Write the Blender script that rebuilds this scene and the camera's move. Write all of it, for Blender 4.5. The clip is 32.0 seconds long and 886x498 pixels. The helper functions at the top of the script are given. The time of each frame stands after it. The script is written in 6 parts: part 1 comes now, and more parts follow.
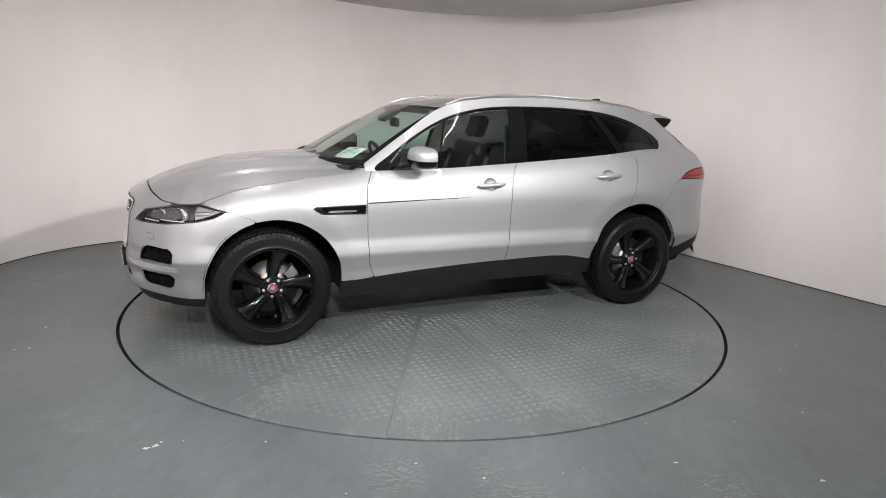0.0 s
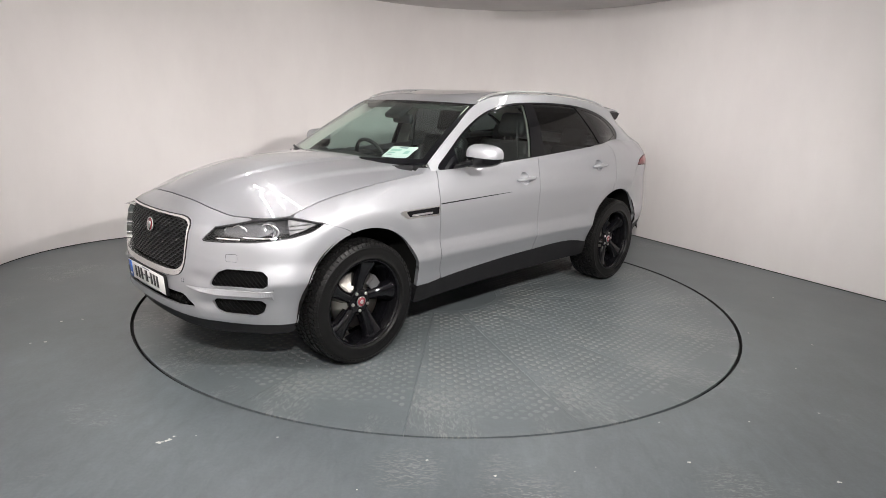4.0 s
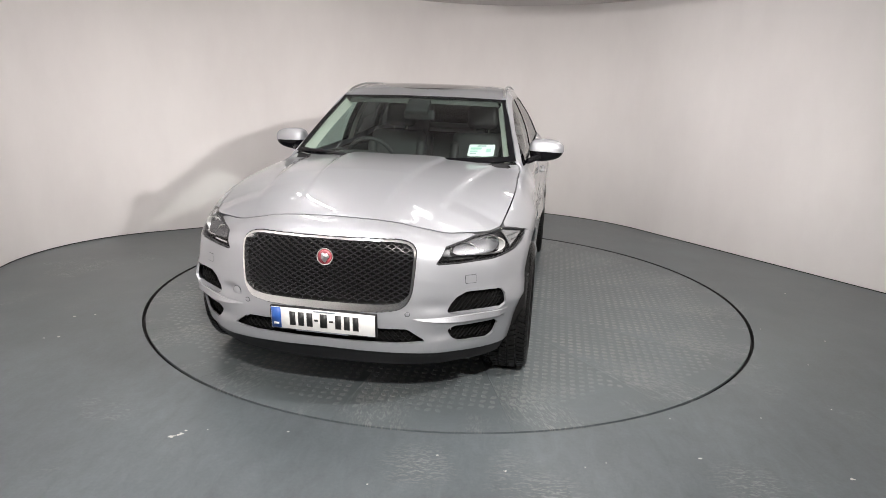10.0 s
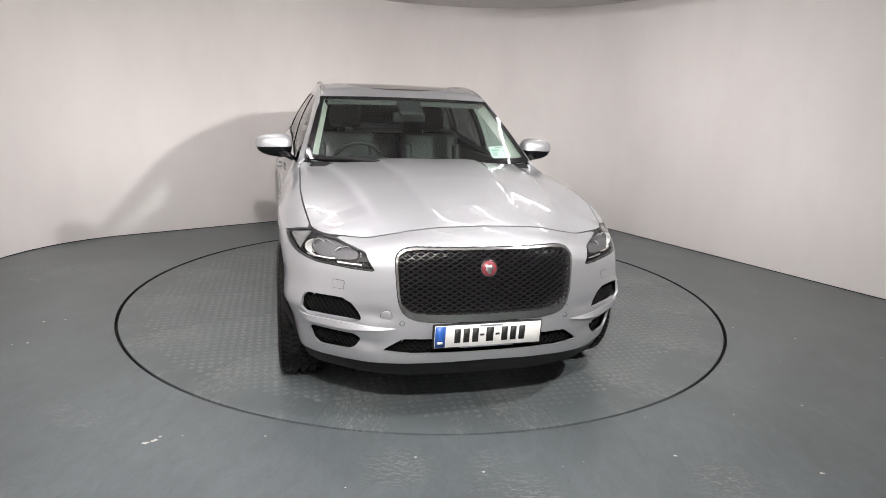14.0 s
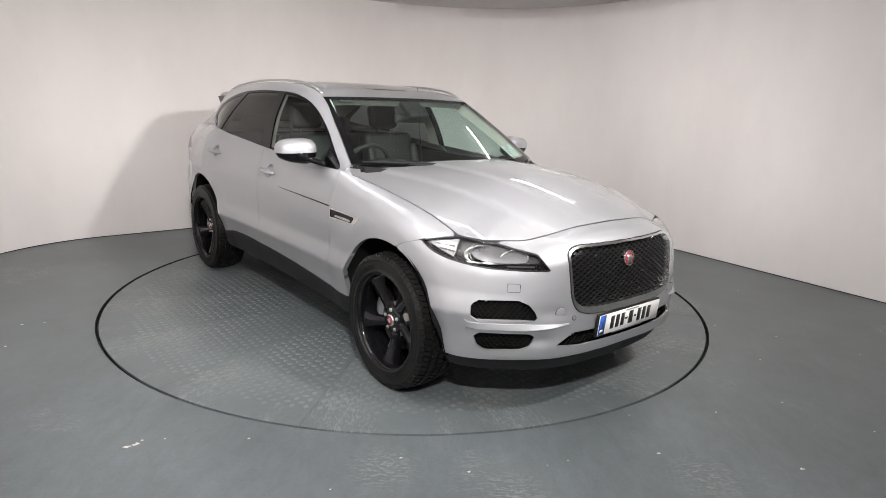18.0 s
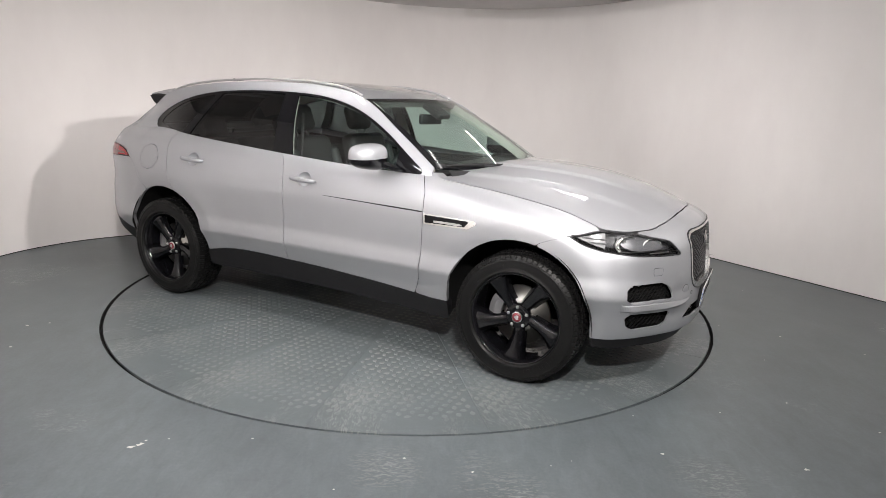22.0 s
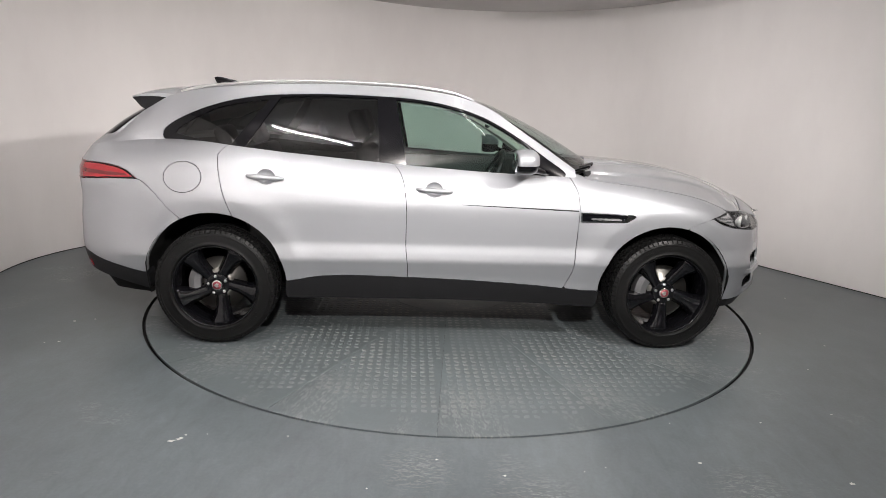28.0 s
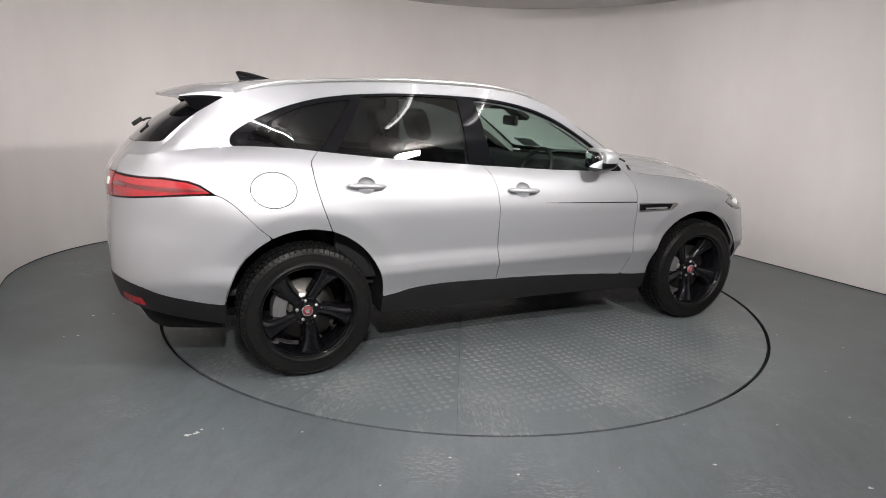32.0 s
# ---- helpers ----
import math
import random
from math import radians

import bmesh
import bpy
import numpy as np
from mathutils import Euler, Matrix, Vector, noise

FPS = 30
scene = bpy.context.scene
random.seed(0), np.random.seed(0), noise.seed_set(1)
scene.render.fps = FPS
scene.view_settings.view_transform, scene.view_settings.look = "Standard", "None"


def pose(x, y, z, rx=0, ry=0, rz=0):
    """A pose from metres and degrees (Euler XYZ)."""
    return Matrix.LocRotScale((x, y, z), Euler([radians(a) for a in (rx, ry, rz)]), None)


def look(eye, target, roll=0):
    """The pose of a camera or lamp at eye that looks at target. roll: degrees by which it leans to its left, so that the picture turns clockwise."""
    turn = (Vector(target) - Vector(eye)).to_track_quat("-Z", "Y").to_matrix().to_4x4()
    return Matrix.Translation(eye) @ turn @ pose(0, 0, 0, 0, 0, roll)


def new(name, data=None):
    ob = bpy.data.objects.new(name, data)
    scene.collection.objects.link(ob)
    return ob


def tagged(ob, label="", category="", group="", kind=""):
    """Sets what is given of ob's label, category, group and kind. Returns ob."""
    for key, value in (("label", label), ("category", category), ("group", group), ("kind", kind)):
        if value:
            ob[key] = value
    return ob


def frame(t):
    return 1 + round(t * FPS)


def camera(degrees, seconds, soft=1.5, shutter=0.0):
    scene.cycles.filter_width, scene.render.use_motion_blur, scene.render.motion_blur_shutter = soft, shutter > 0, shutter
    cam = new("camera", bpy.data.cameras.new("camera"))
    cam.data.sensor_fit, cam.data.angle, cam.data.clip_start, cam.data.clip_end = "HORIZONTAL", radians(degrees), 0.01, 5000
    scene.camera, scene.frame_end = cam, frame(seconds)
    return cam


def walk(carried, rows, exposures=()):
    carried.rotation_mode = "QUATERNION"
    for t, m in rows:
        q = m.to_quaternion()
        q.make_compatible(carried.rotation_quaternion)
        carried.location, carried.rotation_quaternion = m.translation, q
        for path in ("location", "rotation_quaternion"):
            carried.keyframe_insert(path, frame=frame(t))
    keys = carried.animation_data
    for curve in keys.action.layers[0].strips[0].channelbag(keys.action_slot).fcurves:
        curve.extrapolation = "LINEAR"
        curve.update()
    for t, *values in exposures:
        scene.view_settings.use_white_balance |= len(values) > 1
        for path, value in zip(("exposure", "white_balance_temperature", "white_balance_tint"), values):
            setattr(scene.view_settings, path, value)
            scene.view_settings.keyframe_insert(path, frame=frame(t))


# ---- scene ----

# ---------------------------------------------------------------- camera
def aim(eye, yaw, down, roll):
    """Pose at eye, yaw degrees from +y towards -x, looking down by that many degrees."""
    a, b = radians(yaw), radians(down)
    way = Vector((-math.sin(a) * math.cos(b), math.cos(a) * math.cos(b), -math.sin(b)))
    return look(eye, Vector(eye) + way, roll)


CAM_ROWS = [
    (0.0, (0.002, -4.896, 1.534), -1.37, 13.00, 2.21),
    (0.5, (0.002, -4.895, 1.534), -1.28, 13.07, 2.22),
    (1.0, (0.002, -4.894, 1.534), -1.15, 13.16, 2.23),
    (1.5, (0.001, -4.893, 1.533), -0.94, 13.20, 2.24),
    (2.0, (0.001, -4.892, 1.533), -0.80, 13.29, 2.25),
    (2.5, (0.001, -4.891, 1.533), -0.58, 13.31, 2.26),
    (3.0, (0.001, -4.890, 1.533), -0.50, 13.27, 2.27),
    (3.5, (0.001, -4.887, 1.533), -0.43, 13.38, 2.24),
    (5.5, (-0.001, -4.875, 1.532), 0.97, 13.42, 2.15),
    (6.0, (-0.001, -4.872, 1.531), 1.46, 13.72, 2.13),
    (6.5, (-0.003, -4.874, 1.531), 1.54, 13.80, 2.08),
    (7.0, (-0.004, -4.876, 1.530), 1.37, 13.94, 2.04),
    (7.5, (-0.006, -4.878, 1.530), 0.94, 13.87, 2.00),
    (8.0, (-0.006, -4.879, 1.529), 0.85, 13.96, 1.99),
    (8.5, (-0.005, -4.880, 1.529), 0.89, 13.94, 1.97),
    (9.0, (-0.005, -4.881, 1.529), 0.82, 13.90, 1.96),
    (9.5, (-0.004, -4.881, 1.529), 0.65, 13.78, 1.97),
    (10.0, (-0.004, -4.882, 1.529), 0.58, 13.79, 1.98),
    (10.5, (-0.003, -4.882, 1.529), 0.27, 13.80, 1.99),
    (11.0, (-0.003, -4.883, 1.528), 0.17, 13.77, 2.00),
    (11.5, (-0.002, -4.883, 1.529), 0.16, 13.73, 2.02),
    (12.0, (-0.002, -4.884, 1.529), 0.13, 13.71, 2.04),
    (12.5, (-0.001, -4.884, 1.530), -0.14, 13.58, 2.06),
    (13.0, (-0.001, -4.885, 1.530), -0.59, 13.55, 2.08),
    (13.5, (-0.000, -4.885, 1.530), -1.25, 13.54, 2.10),
    (14.0, (-0.000, -4.885, 1.531), -1.52, 13.58, 2.12),
    (14.5, (0.000, -4.884, 1.531), -1.77, 13.52, 2.13),
    (16.5, (0.002, -4.883, 1.531), -2.96, 13.59, 2.21),
    (17.0, (0.002, -4.883, 1.532), -2.96, 13.55, 2.22),
    (17.5, (0.003, -4.883, 1.532), -2.93, 13.53, 2.23),
    (18.0, (0.003, -4.884, 1.532), -2.94, 13.53, 2.24),
    (18.5, (0.004, -4.884, 1.533), -2.91, 13.51, 2.25),
    (19.0, (0.005, -4.884, 1.533), -2.68, 13.52, 2.26),
    (19.5, (0.005, -4.884, 1.533), -2.78, 13.42, 2.23),
    (20.0, (0.005, -4.884, 1.532), -2.73, 13.36, 2.20),
    (20.5, (0.004, -4.885, 1.532), -2.81, 13.40, 2.17),
    (21.0, (0.004, -4.885, 1.531), -2.84, 13.35, 2.14),
    (21.5, (0.005, -4.885, 1.531), -2.77, 13.38, 2.12),
    (22.0, (0.005, -4.885, 1.531), -2.60, 13.48, 2.10),
    (22.5, (0.005, -4.885, 1.530), -2.28, 13.46, 2.08),
    (23.0, (0.006, -4.885, 1.530), -1.96, 13.45, 2.06),
    (23.5, (0.005, -4.886, 1.530), -1.79, 13.51, 2.05),
    (24.0, (0.005, -4.886, 1.530), -1.55, 13.55, 2.03),
    (24.5, (0.005, -4.887, 1.530), -1.21, 13.51, 2.02),
    (25.0, (0.005, -4.888, 1.530), -0.54, 13.48, 2.00),
    (25.5, (0.004, -4.889, 1.530), -0.03, 13.34, 1.99),
    (27.5, (0.001, -4.891, 1.528), 0.64, 13.21, 1.96),
    (28.0, (0.000, -4.891, 1.528), 0.63, 13.30, 1.96),
    (28.5, (-0.000, -4.892, 1.529), 0.84, 13.38, 1.97),
    (29.0, (-0.001, -4.893, 1.529), 0.97, 13.40, 1.99),
    (29.5, (-0.001, -4.894, 1.530), 1.18, 13.47, 2.01),
    (30.0, (-0.002, -4.895, 1.530), 1.61, 13.43, 2.02),
    (30.5, (-0.003, -4.894, 1.531), 1.71, 13.47, 2.03),
    (31.0, (-0.005, -4.893, 1.531), 1.80, 13.53, 2.05),
    (31.5, (-0.006, -4.892, 1.532), 1.89, 13.48, 2.06),
    (32.0, (-0.007, -4.892, 1.532), 1.89, 13.59, 2.07),
]
cam = camera(71.74, 32.0, soft=0.75)
walk(cam, [(t, aim(e, yaw, down, roll)) for t, e, yaw, down, roll in CAM_ROWS],
     [(0.0, 0.28), (2.0, 0.33), (10.0, 0.36), (20.0, 0.38), (23.0, 0.35), (25.0, 0.27), (28.0, 0.20), (32.0, 0.10)])

# ---------------------------------------------------------------- light
world = bpy.data.worlds.new("world")
scene.world = world
world.use_nodes = True
world.node_tree.nodes["Background"].inputs[0].default_value = (0.02, 0.02, 0.02, 1)
world.node_tree.nodes["Background"].inputs[1].default_value = 0.3
CEIL = 2.76


def area_lamp(name, place, target, sx, sy, watts, colour, spread=180):
    d = bpy.data.lights.new(name, "AREA")
    d.shape, d.size, d.size_y, d.energy, d.color = "RECTANGLE", sx, sy, watts, colour
    d.spread = radians(spread)
    ob = new(name, d)
    ob.matrix_world = look(place, target)
    return ob


WARM = (1.0, 0.95, 0.92)
# two flood lamps under the ceiling, one beside the turntable and one over the camera: place, point aimed at, watts, spread
FLOODS = [((2.1, -3.02, 2.655), (-1.3, 1.6, 1.2), 48, 118), ((0.1, -5.0, 2.655), (-0.3, 3.2, 2.1), 92, 150)]
for place, target, watts, spread in FLOODS:
    aim_way = (Vector(target) - Vector(place)).normalized()
    area_lamp("flood_lamp", Vector(place) + 0.03 * aim_way, target, 0.16, 0.12, watts, WARM, spread)
# bare tubes under the ceiling, across and along from the turntable's middle, and how bright; the last three are added
# fill
TUBES = [(1.75, 0.0, 34), (0.3, 1.4, 14), (-0.45, 1.4, 14), (-1.5, -0.5, 45), (-2.3, 1.9, 160), (-1.1, 7.5, 100), (-2.4, 9.0, 100)]

# ---------------------------------------------------------------- materials
def mat(name, colour=(0.5, 0.5, 0.5), rough=0.5, metal=0.0, coat=0.0, spec=0.5):
    m = bpy.data.materials.new(name)
    m.use_nodes = True
    b = m.node_tree.nodes["Principled BSDF"]
    b.inputs["Base Color"].default_value = (*colour, 1)
    b.inputs["Roughness"].default_value = rough
    b.inputs["Metallic"].default_value = metal
    b.inputs["Coat Weight"].default_value = coat
    b.inputs["Coat Roughness"].default_value = 0.03
    b.inputs["Specular IOR Level"].default_value = spec
    return m


def node(m, kind, **values):
    n = m.node_tree.nodes.new(kind)
    for key, value in values.items():
        n.inputs[key.replace("_", " ")].default_value = value
    return n


def wire(m, a, out, b, inp):
    m.node_tree.links.new(a.outputs[out], b.inputs[inp])


def bsdf(m):
    return m.node_tree.nodes["Principled BSDF"]


def mottle(m, scale, dark, light, lo=0.35, hi=0.65, detail=6.0, target="Base Color", coord="Object", stretch=(1, 1, 1)):
    """Noise between two colours (or two values) into one input."""
    tc = m.node_tree.nodes.new("ShaderNodeTexCoord")
    mp = m.node_tree.nodes.new("ShaderNodeMapping")
    mp.inputs["Scale"].default_value = stretch
    n = node(m, "ShaderNodeTexNoise", Scale=scale, Detail=detail, Roughness=0.6)
    r = m.node_tree.nodes.new("ShaderNodeMapRange")
    r.inputs["From Min"].default_value, r.inputs["From Max"].default_value = lo, hi
    wire(m, tc, coord, mp, 0)
    wire(m, mp, 0, n, "Vector")
    wire(m, n, "Fac", r, 0)
    if isinstance(dark, tuple):
        mx = m.node_tree.nodes.new("ShaderNodeMix")
        mx.data_type = "RGBA"
        mx.inputs[6].default_value, mx.inputs[7].default_value = (*dark, 1), (*light, 1)
        wire(m, r, 0, mx, 0)
        wire(m, mx, 2, bsdf(m), target)
        return mx
    r.inputs["To Min"].default_value, r.inputs["To Max"].default_value = dark, light
    wire(m, r, 0, bsdf(m), target)
    return r


def bumpy(m, scale, strength, distance=0.002, detail=6.0, coord="Object", stretch=(1, 1, 1)):
    tc = m.node_tree.nodes.new("ShaderNodeTexCoord")
    mp = m.node_tree.nodes.new("ShaderNodeMapping")
    mp.inputs["Scale"].default_value = stretch
    n = node(m, "ShaderNodeTexNoise", Scale=scale, Detail=detail)
    b = node(m, "ShaderNodeBump", Strength=strength, Distance=distance)
    wire(m, tc, coord, mp, 0)
    wire(m, mp, 0, n, "Vector")
    wire(m, n, "Fac", b, "Height")
    wire(m, b, 0, bsdf(m), "Normal")


WALL = mat("white_wall_paint", (0.75, 0.72, 0.705), 0.6)
mottle(WALL, 0.9, (0.705, 0.675, 0.662), (0.775, 0.748, 0.732), stretch=(1, 1, 0.45))
bumpy(WALL, 9, 0.22, 0.004, 5)
CEILING = mat("grey_ceiling_paint", (0.60, 0.58, 0.575), 0.85)
mottle(CEILING, 1.2, (0.57, 0.55, 0.545), (0.63, 0.61, 0.605))
FLOOR = mat("grey_green_floor_paint", (0.13, 0.15, 0.148), 0.34)
PLATE = mat("grey_green_plate_paint", (0.13, 0.15, 0.148), 0.34)


def worn_paint(m, dirt, streak, scuffs=()):
    """Glossy floor paint: cloudy grime, faint wiping marks, uneven gloss, scuffed patches and a slight ripple."""
    t = m.node_tree
    tc = t.nodes.new("ShaderNodeTexCoord")
    cloud = node(m, "ShaderNodeTexNoise", Scale=0.9, Detail=9.0, Roughness=0.62)
    fine = node(m, "ShaderNodeTexNoise", Scale=60.0, Detail=3.0, Roughness=0.7)
    mp = t.nodes.new("ShaderNodeMapping")
    mp.inputs["Scale"].default_value = (2.0, 0.9, 1.0)
    mp.inputs["Rotation"].default_value = (0, 0, radians(-62))
    brush = node(m, "ShaderNodeTexNoise", Scale=7.0, Detail=7.0, Roughness=0.7, Distortion=0.6)
    # scuffs: short ridges of rubbed film in a few patches, their glint painted as a paler colour
    mp2 = t.nodes.new("ShaderNodeMapping")
    mp2.inputs["Scale"].default_value = (22.0, 75.0, 1.0)
    mp2.inputs["Rotation"].default_value = (0, 0, radians(20))
    ridge = node(m, "ShaderNodeTexNoise", Scale=1.0, Detail=3.0, Roughness=0.6, Distortion=1.2)
    patch = node(m, "ShaderNodeTexNoise", Scale=0.75, Detail=5.0, Roughness=0.65)
    for n in (cloud, fine, mp, mp2, patch):
        wire(m, tc, "Object", n, "Vector")
    wire(m, mp, 0, brush, "Vector")
    wire(m, mp2, 0, ridge, "Vector")

    def ranged(src, a0, a1, b0, b1):
        r = t.nodes.new("ShaderNodeMapRange")
        r.inputs["From Min"].default_value, r.inputs["From Max"].default_value = a0, a1
        r.inputs["To Min"].default_value, r.inputs["To Max"].default_value = b0, b1
        wire(m, src, 0, r, 0)
        return r

    def times(x, y):
        n = t.nodes.new("ShaderNodeMath")
        n.operation = "MULTIPLY"
        wire(m, x, 0, n, 0)
        wire(m, y, 0, n, 1)
        return n

    ramp = t.nodes.new("ShaderNodeValToRGB")
    ramp.color_ramp.elements[0].position, ramp.color_ramp.elements[0].color = 0.30, (0.081, 0.094, 0.099, 1)
    ramp.color_ramp.elements[1].position, ramp.color_ramp.elements[1].color = 0.72, (0.124, 0.144, 0.152, 1)
    wire(m, cloud, "Fac", ramp, 0)
    mx = t.nodes.new("ShaderNodeMix")
    mx.data_type, mx.blend_type = "RGBA", "MULTIPLY"
    mx.inputs[0].default_value = 1.0
    wire(m, ramp, 0, mx, 6)
    wire(m, times(ranged(fine, 0.3, 0.7, 1 - dirt * 0.4, 1 + dirt * 0.4), ranged(brush, 0.3, 0.7, 1 - dirt, 1 + dirt)), 0, mx, 7)
    where = ranged(patch, 0.57, 0.66, 0.0, 1.0)
    for x, y in scuffs:
        far = t.nodes.new("ShaderNodeVectorMath")
        far.operation = "DISTANCE"
        far.inputs[1].default_value = (x, y, 0)
        wire(m, tc, "Object", far, 0)
        more = t.nodes.new("ShaderNodeMath")
        more.operation = "MAXIMUM"
        r = t.nodes.new("ShaderNodeMapRange")
        r.inputs["From Min"].default_value, r.inputs["From Max"].default_value = 0.04, 0.20
        r.inputs["To Min"].default_value, r.inputs["To Max"].default_value = 1.0, 0.0
        wire(m, far, "Value", r, 0)
        wire(m, where, 0, more, 0)
        wire(m, r, 0, more, 1)
        where = more
    rub = times(ranged(ridge, 0.50, 0.60, 0.0, 1.0), where)
    mx2 = t.nodes.new("ShaderNodeMix")
    mx2.data_type = "RGBA"
    wire(m, times(rub, ranged(fine, 0.2, 0.5, 0.2, 0.6)), 0, mx2, 0)
    wire(m, mx, 2, mx2, 6)
    mx2.inputs[7].default_value = (0.26, 0.27, 0.26, 1)
    wire(m, mx2, 2, bsdf(m), "Base Color")
    wire(m, ranged(brush, 0.15, 0.85, 0.28, 0.42), 0, bsdf(m), "Roughness")
    b1 = node(m, "ShaderNodeBump", Strength=streak, Distance=0.004)
    b2 = node(m, "ShaderNodeBump", Strength=0.25, Distance=0.0015)
    wire(m, brush, "Fac", b1, "Height")
    wire(m, rub, 0, b2, "Height")
    wire(m, b1, 0, b2, "Normal")
    wire(m, b2, 0, bsdf(m), "Normal")


worn_paint(FLOOR, 0.17, 0.035, ((0.42, -2.72), (0.50, -2.85), (0.95, -2.95), (-0.1, -2.55), (1.3, -2.6)))
worn_paint(PLATE, 0.12, 0.02)
BLACK = mat("matt_black_gap", (0.012, 0.012, 0.012), 0.7)
# pale so that the added wall behind the camera reflects light onto the car
FILLWALL = mat("pale_grey_fill_wall", (0.58, 0.57, 0.56), 0.8)
mottle(FILLWALL, 1.5, (0.53, 0.52, 0.51), (0.62, 0.61, 0.60))
CHIP = mat("bare_white_concrete", (0.62, 0.61, 0.57), 0.8)
FIXTURE = mat("white_lamp_housing", (0.6, 0.6, 0.6), 0.5)


def paint(name, colour, rough, metal):
    """Metallic car paint under clear coat, with a fine flake."""
    m = mat(name, colour, rough, metal, 1.0)
    tc = m.node_tree.nodes.new("ShaderNodeTexCoord")
    n = node(m, "ShaderNodeTexNoise", Scale=900.0, Detail=1.0)
    b = node(m, "ShaderNodeBump", Strength=0.05, Distance=0.0004)
    wire(m, tc, "Object", n, "Vector")
    wire(m, n, "Fac", b, "Height")
    wire(m, b, 0, bsdf(m), "Normal")
    return m


def glass(name, tint, low=0.05, rough=0.0):
    """A thin tinted pane: it lets light straight through and mirrors more at a glancing angle."""
    m = bpy.data.materials.new(name)
    m.use_nodes = True
    t = m.node_tree
    t.nodes.clear()
    out = t.nodes.new("ShaderNodeOutputMaterial")
    mix = t.nodes.new("ShaderNodeMixShader")
    tr = t.nodes.new("ShaderNodeBsdfTransparent")
    gl = t.nodes.new("ShaderNodeBsdfGlossy")
    lw = t.nodes.new("ShaderNodeLayerWeight")
    pw = t.nodes.new("ShaderNodeMath")
    ad = t.nodes.new("ShaderNodeMath")
    lw.inputs[0].default_value = 0.5
    pw.operation, pw.inputs[1].default_value = "POWER", 5.0
    ad.operation, ad.inputs[1].default_value, ad.inputs[2].default_value = "MULTIPLY_ADD", 0.9, low
    ad.use_clamp = True
    tr.inputs[0].default_value = (*tint, 1)
    gl.inputs["Roughness"].default_value = rough
    t.links.new(lw.outputs["Facing"], pw.inputs[0])
    t.links.new(pw.outputs[0], ad.inputs[0])
    t.links.new(ad.outputs[0], mix.inputs[0])
    t.links.new(tr.outputs[0], mix.inputs[1])
    t.links.new(gl.outputs[0], mix.inputs[2])
    t.links.new(mix.outputs[0], out.inputs[0])
    return m


def glow(name, colour, strength):
    m = mat(name, colour, 0.4)
    bsdf(m).inputs["Emission Color"].default_value = (*colour, 1)
    bsdf(m).inputs["Emission Strength"].default_value = strength
    return m


SILVER = paint("silver_metallic_paint", (0.415, 0.425, 0.444), 0.52, 0.74)
PLASTIC = mat("black_grained_plastic", (0.008, 0.008, 0.009), 0.55, spec=0.3)
bumpy(PLASTIC, 500, 0.2, 0.0005, 2)
GLOSSBLACK = mat("gloss_black_trim", (0.004, 0.004, 0.005), 0.06, 0, 0, 0.24)
CHROME = mat("polished_chrome", (0.78, 0.78, 0.77), 0.09, 1.0)
BRIGHT = mat("bright_chrome_trim", (0.88, 0.88, 0.87), 0.12, 0.97)
REARGLASS = mat("dark_rear_glass", (0.005, 0.005, 0.006), 0.05, 0, 0, 0.25)
SATIN = mat("satin_alloy", (0.60, 0.60, 0.60), 0.28, 0.9)
TYRE = mat("tyre_rubber", (0.007, 0.007, 0.007), 0.40, spec=0.17)
bumpy(TYRE, 160, 0.15, 0.0008, 3)
RIM = mat("gloss_black_alloy", (0.004, 0.004, 0.005), 0.07, 0.0, 0.0, 0.35)
LINER = mat("wheel_arch_liner", (0.005, 0.005, 0.005), 0.9, spec=0.2)
SCREEN = glass("windscreen_glass", (0.76, 0.87, 0.83), 0.085)
DOORGLASS = glass("front_door_glass", (0.60, 0.74, 0.69))
PRIVACY = glass("privacy_glass", (0.12, 0.128, 0.132), 0.05)
ROOFGLASS = mat("dark_roof_glass", (0.008, 0.008, 0.009), 0.05, 0, 0.6)
LENS = glass("headlamp_cover", (0.95, 0.96, 0.97))
HOUSING = mat("headlamp_housing", (0.035, 0.035, 0.037), 0.35, 0.3)
LAMPLENS = mat("projector_glass", (0.16, 0.165, 0.17), 0.05, 0.6, 1.0)
LAMPBOWL = mat("satin_lamp_reflector", (0.82, 0.82, 0.80), 0.28, 0.55)
REDLENS = mat("red_lamp_lens", (0.30, 0.007, 0.013), 0.12, 0, 0.6)
REDDARK = mat("dark_red_lamp_lens", (0.12, 0.005, 0.007), 0.15, 0, 0.6)
CAPRED = mat("red_badge_enamel", (0.21, 0.04, 0.05), 0.25, 0, 0.2)
BRAKE = mat("worn_brake_disc", (0.30, 0.29, 0.27), 0.35, 1.0)
CALIPER = mat("grey_caliper", (0.20, 0.20, 0.205), 0.4, 0.6)
CABIN = mat("dark_cabin_leather", (0.012, 0.012, 0.013), 0.6)
TRIMLIGHT = mat("pale_pillar_trim", (0.46, 0.45, 0.41), 0.8)
SEATGREY = mat("dark_grey_seat_leather", (0.013, 0.013, 0.014), 0.55)
PLATEWHITE = mat("white_number_plate", (0.78, 0.78, 0.76), 0.35)
PLATEBLUE = mat("blue_plate_band", (0.02, 0.09, 0.36), 0.35)
INK = mat("black_ink", (0.02, 0.02, 0.02), 0.4)
GREYINK = mat("grey_ink", (0.22, 0.25, 0.28), 0.5)
PAPER = mat("white_paper_sticker", (0.66, 0.69, 0.67), 0.6)
MESH = mat("satin_black_mesh", (0.011, 0.011, 0.012), 0.32, 0, 0, 0.45)
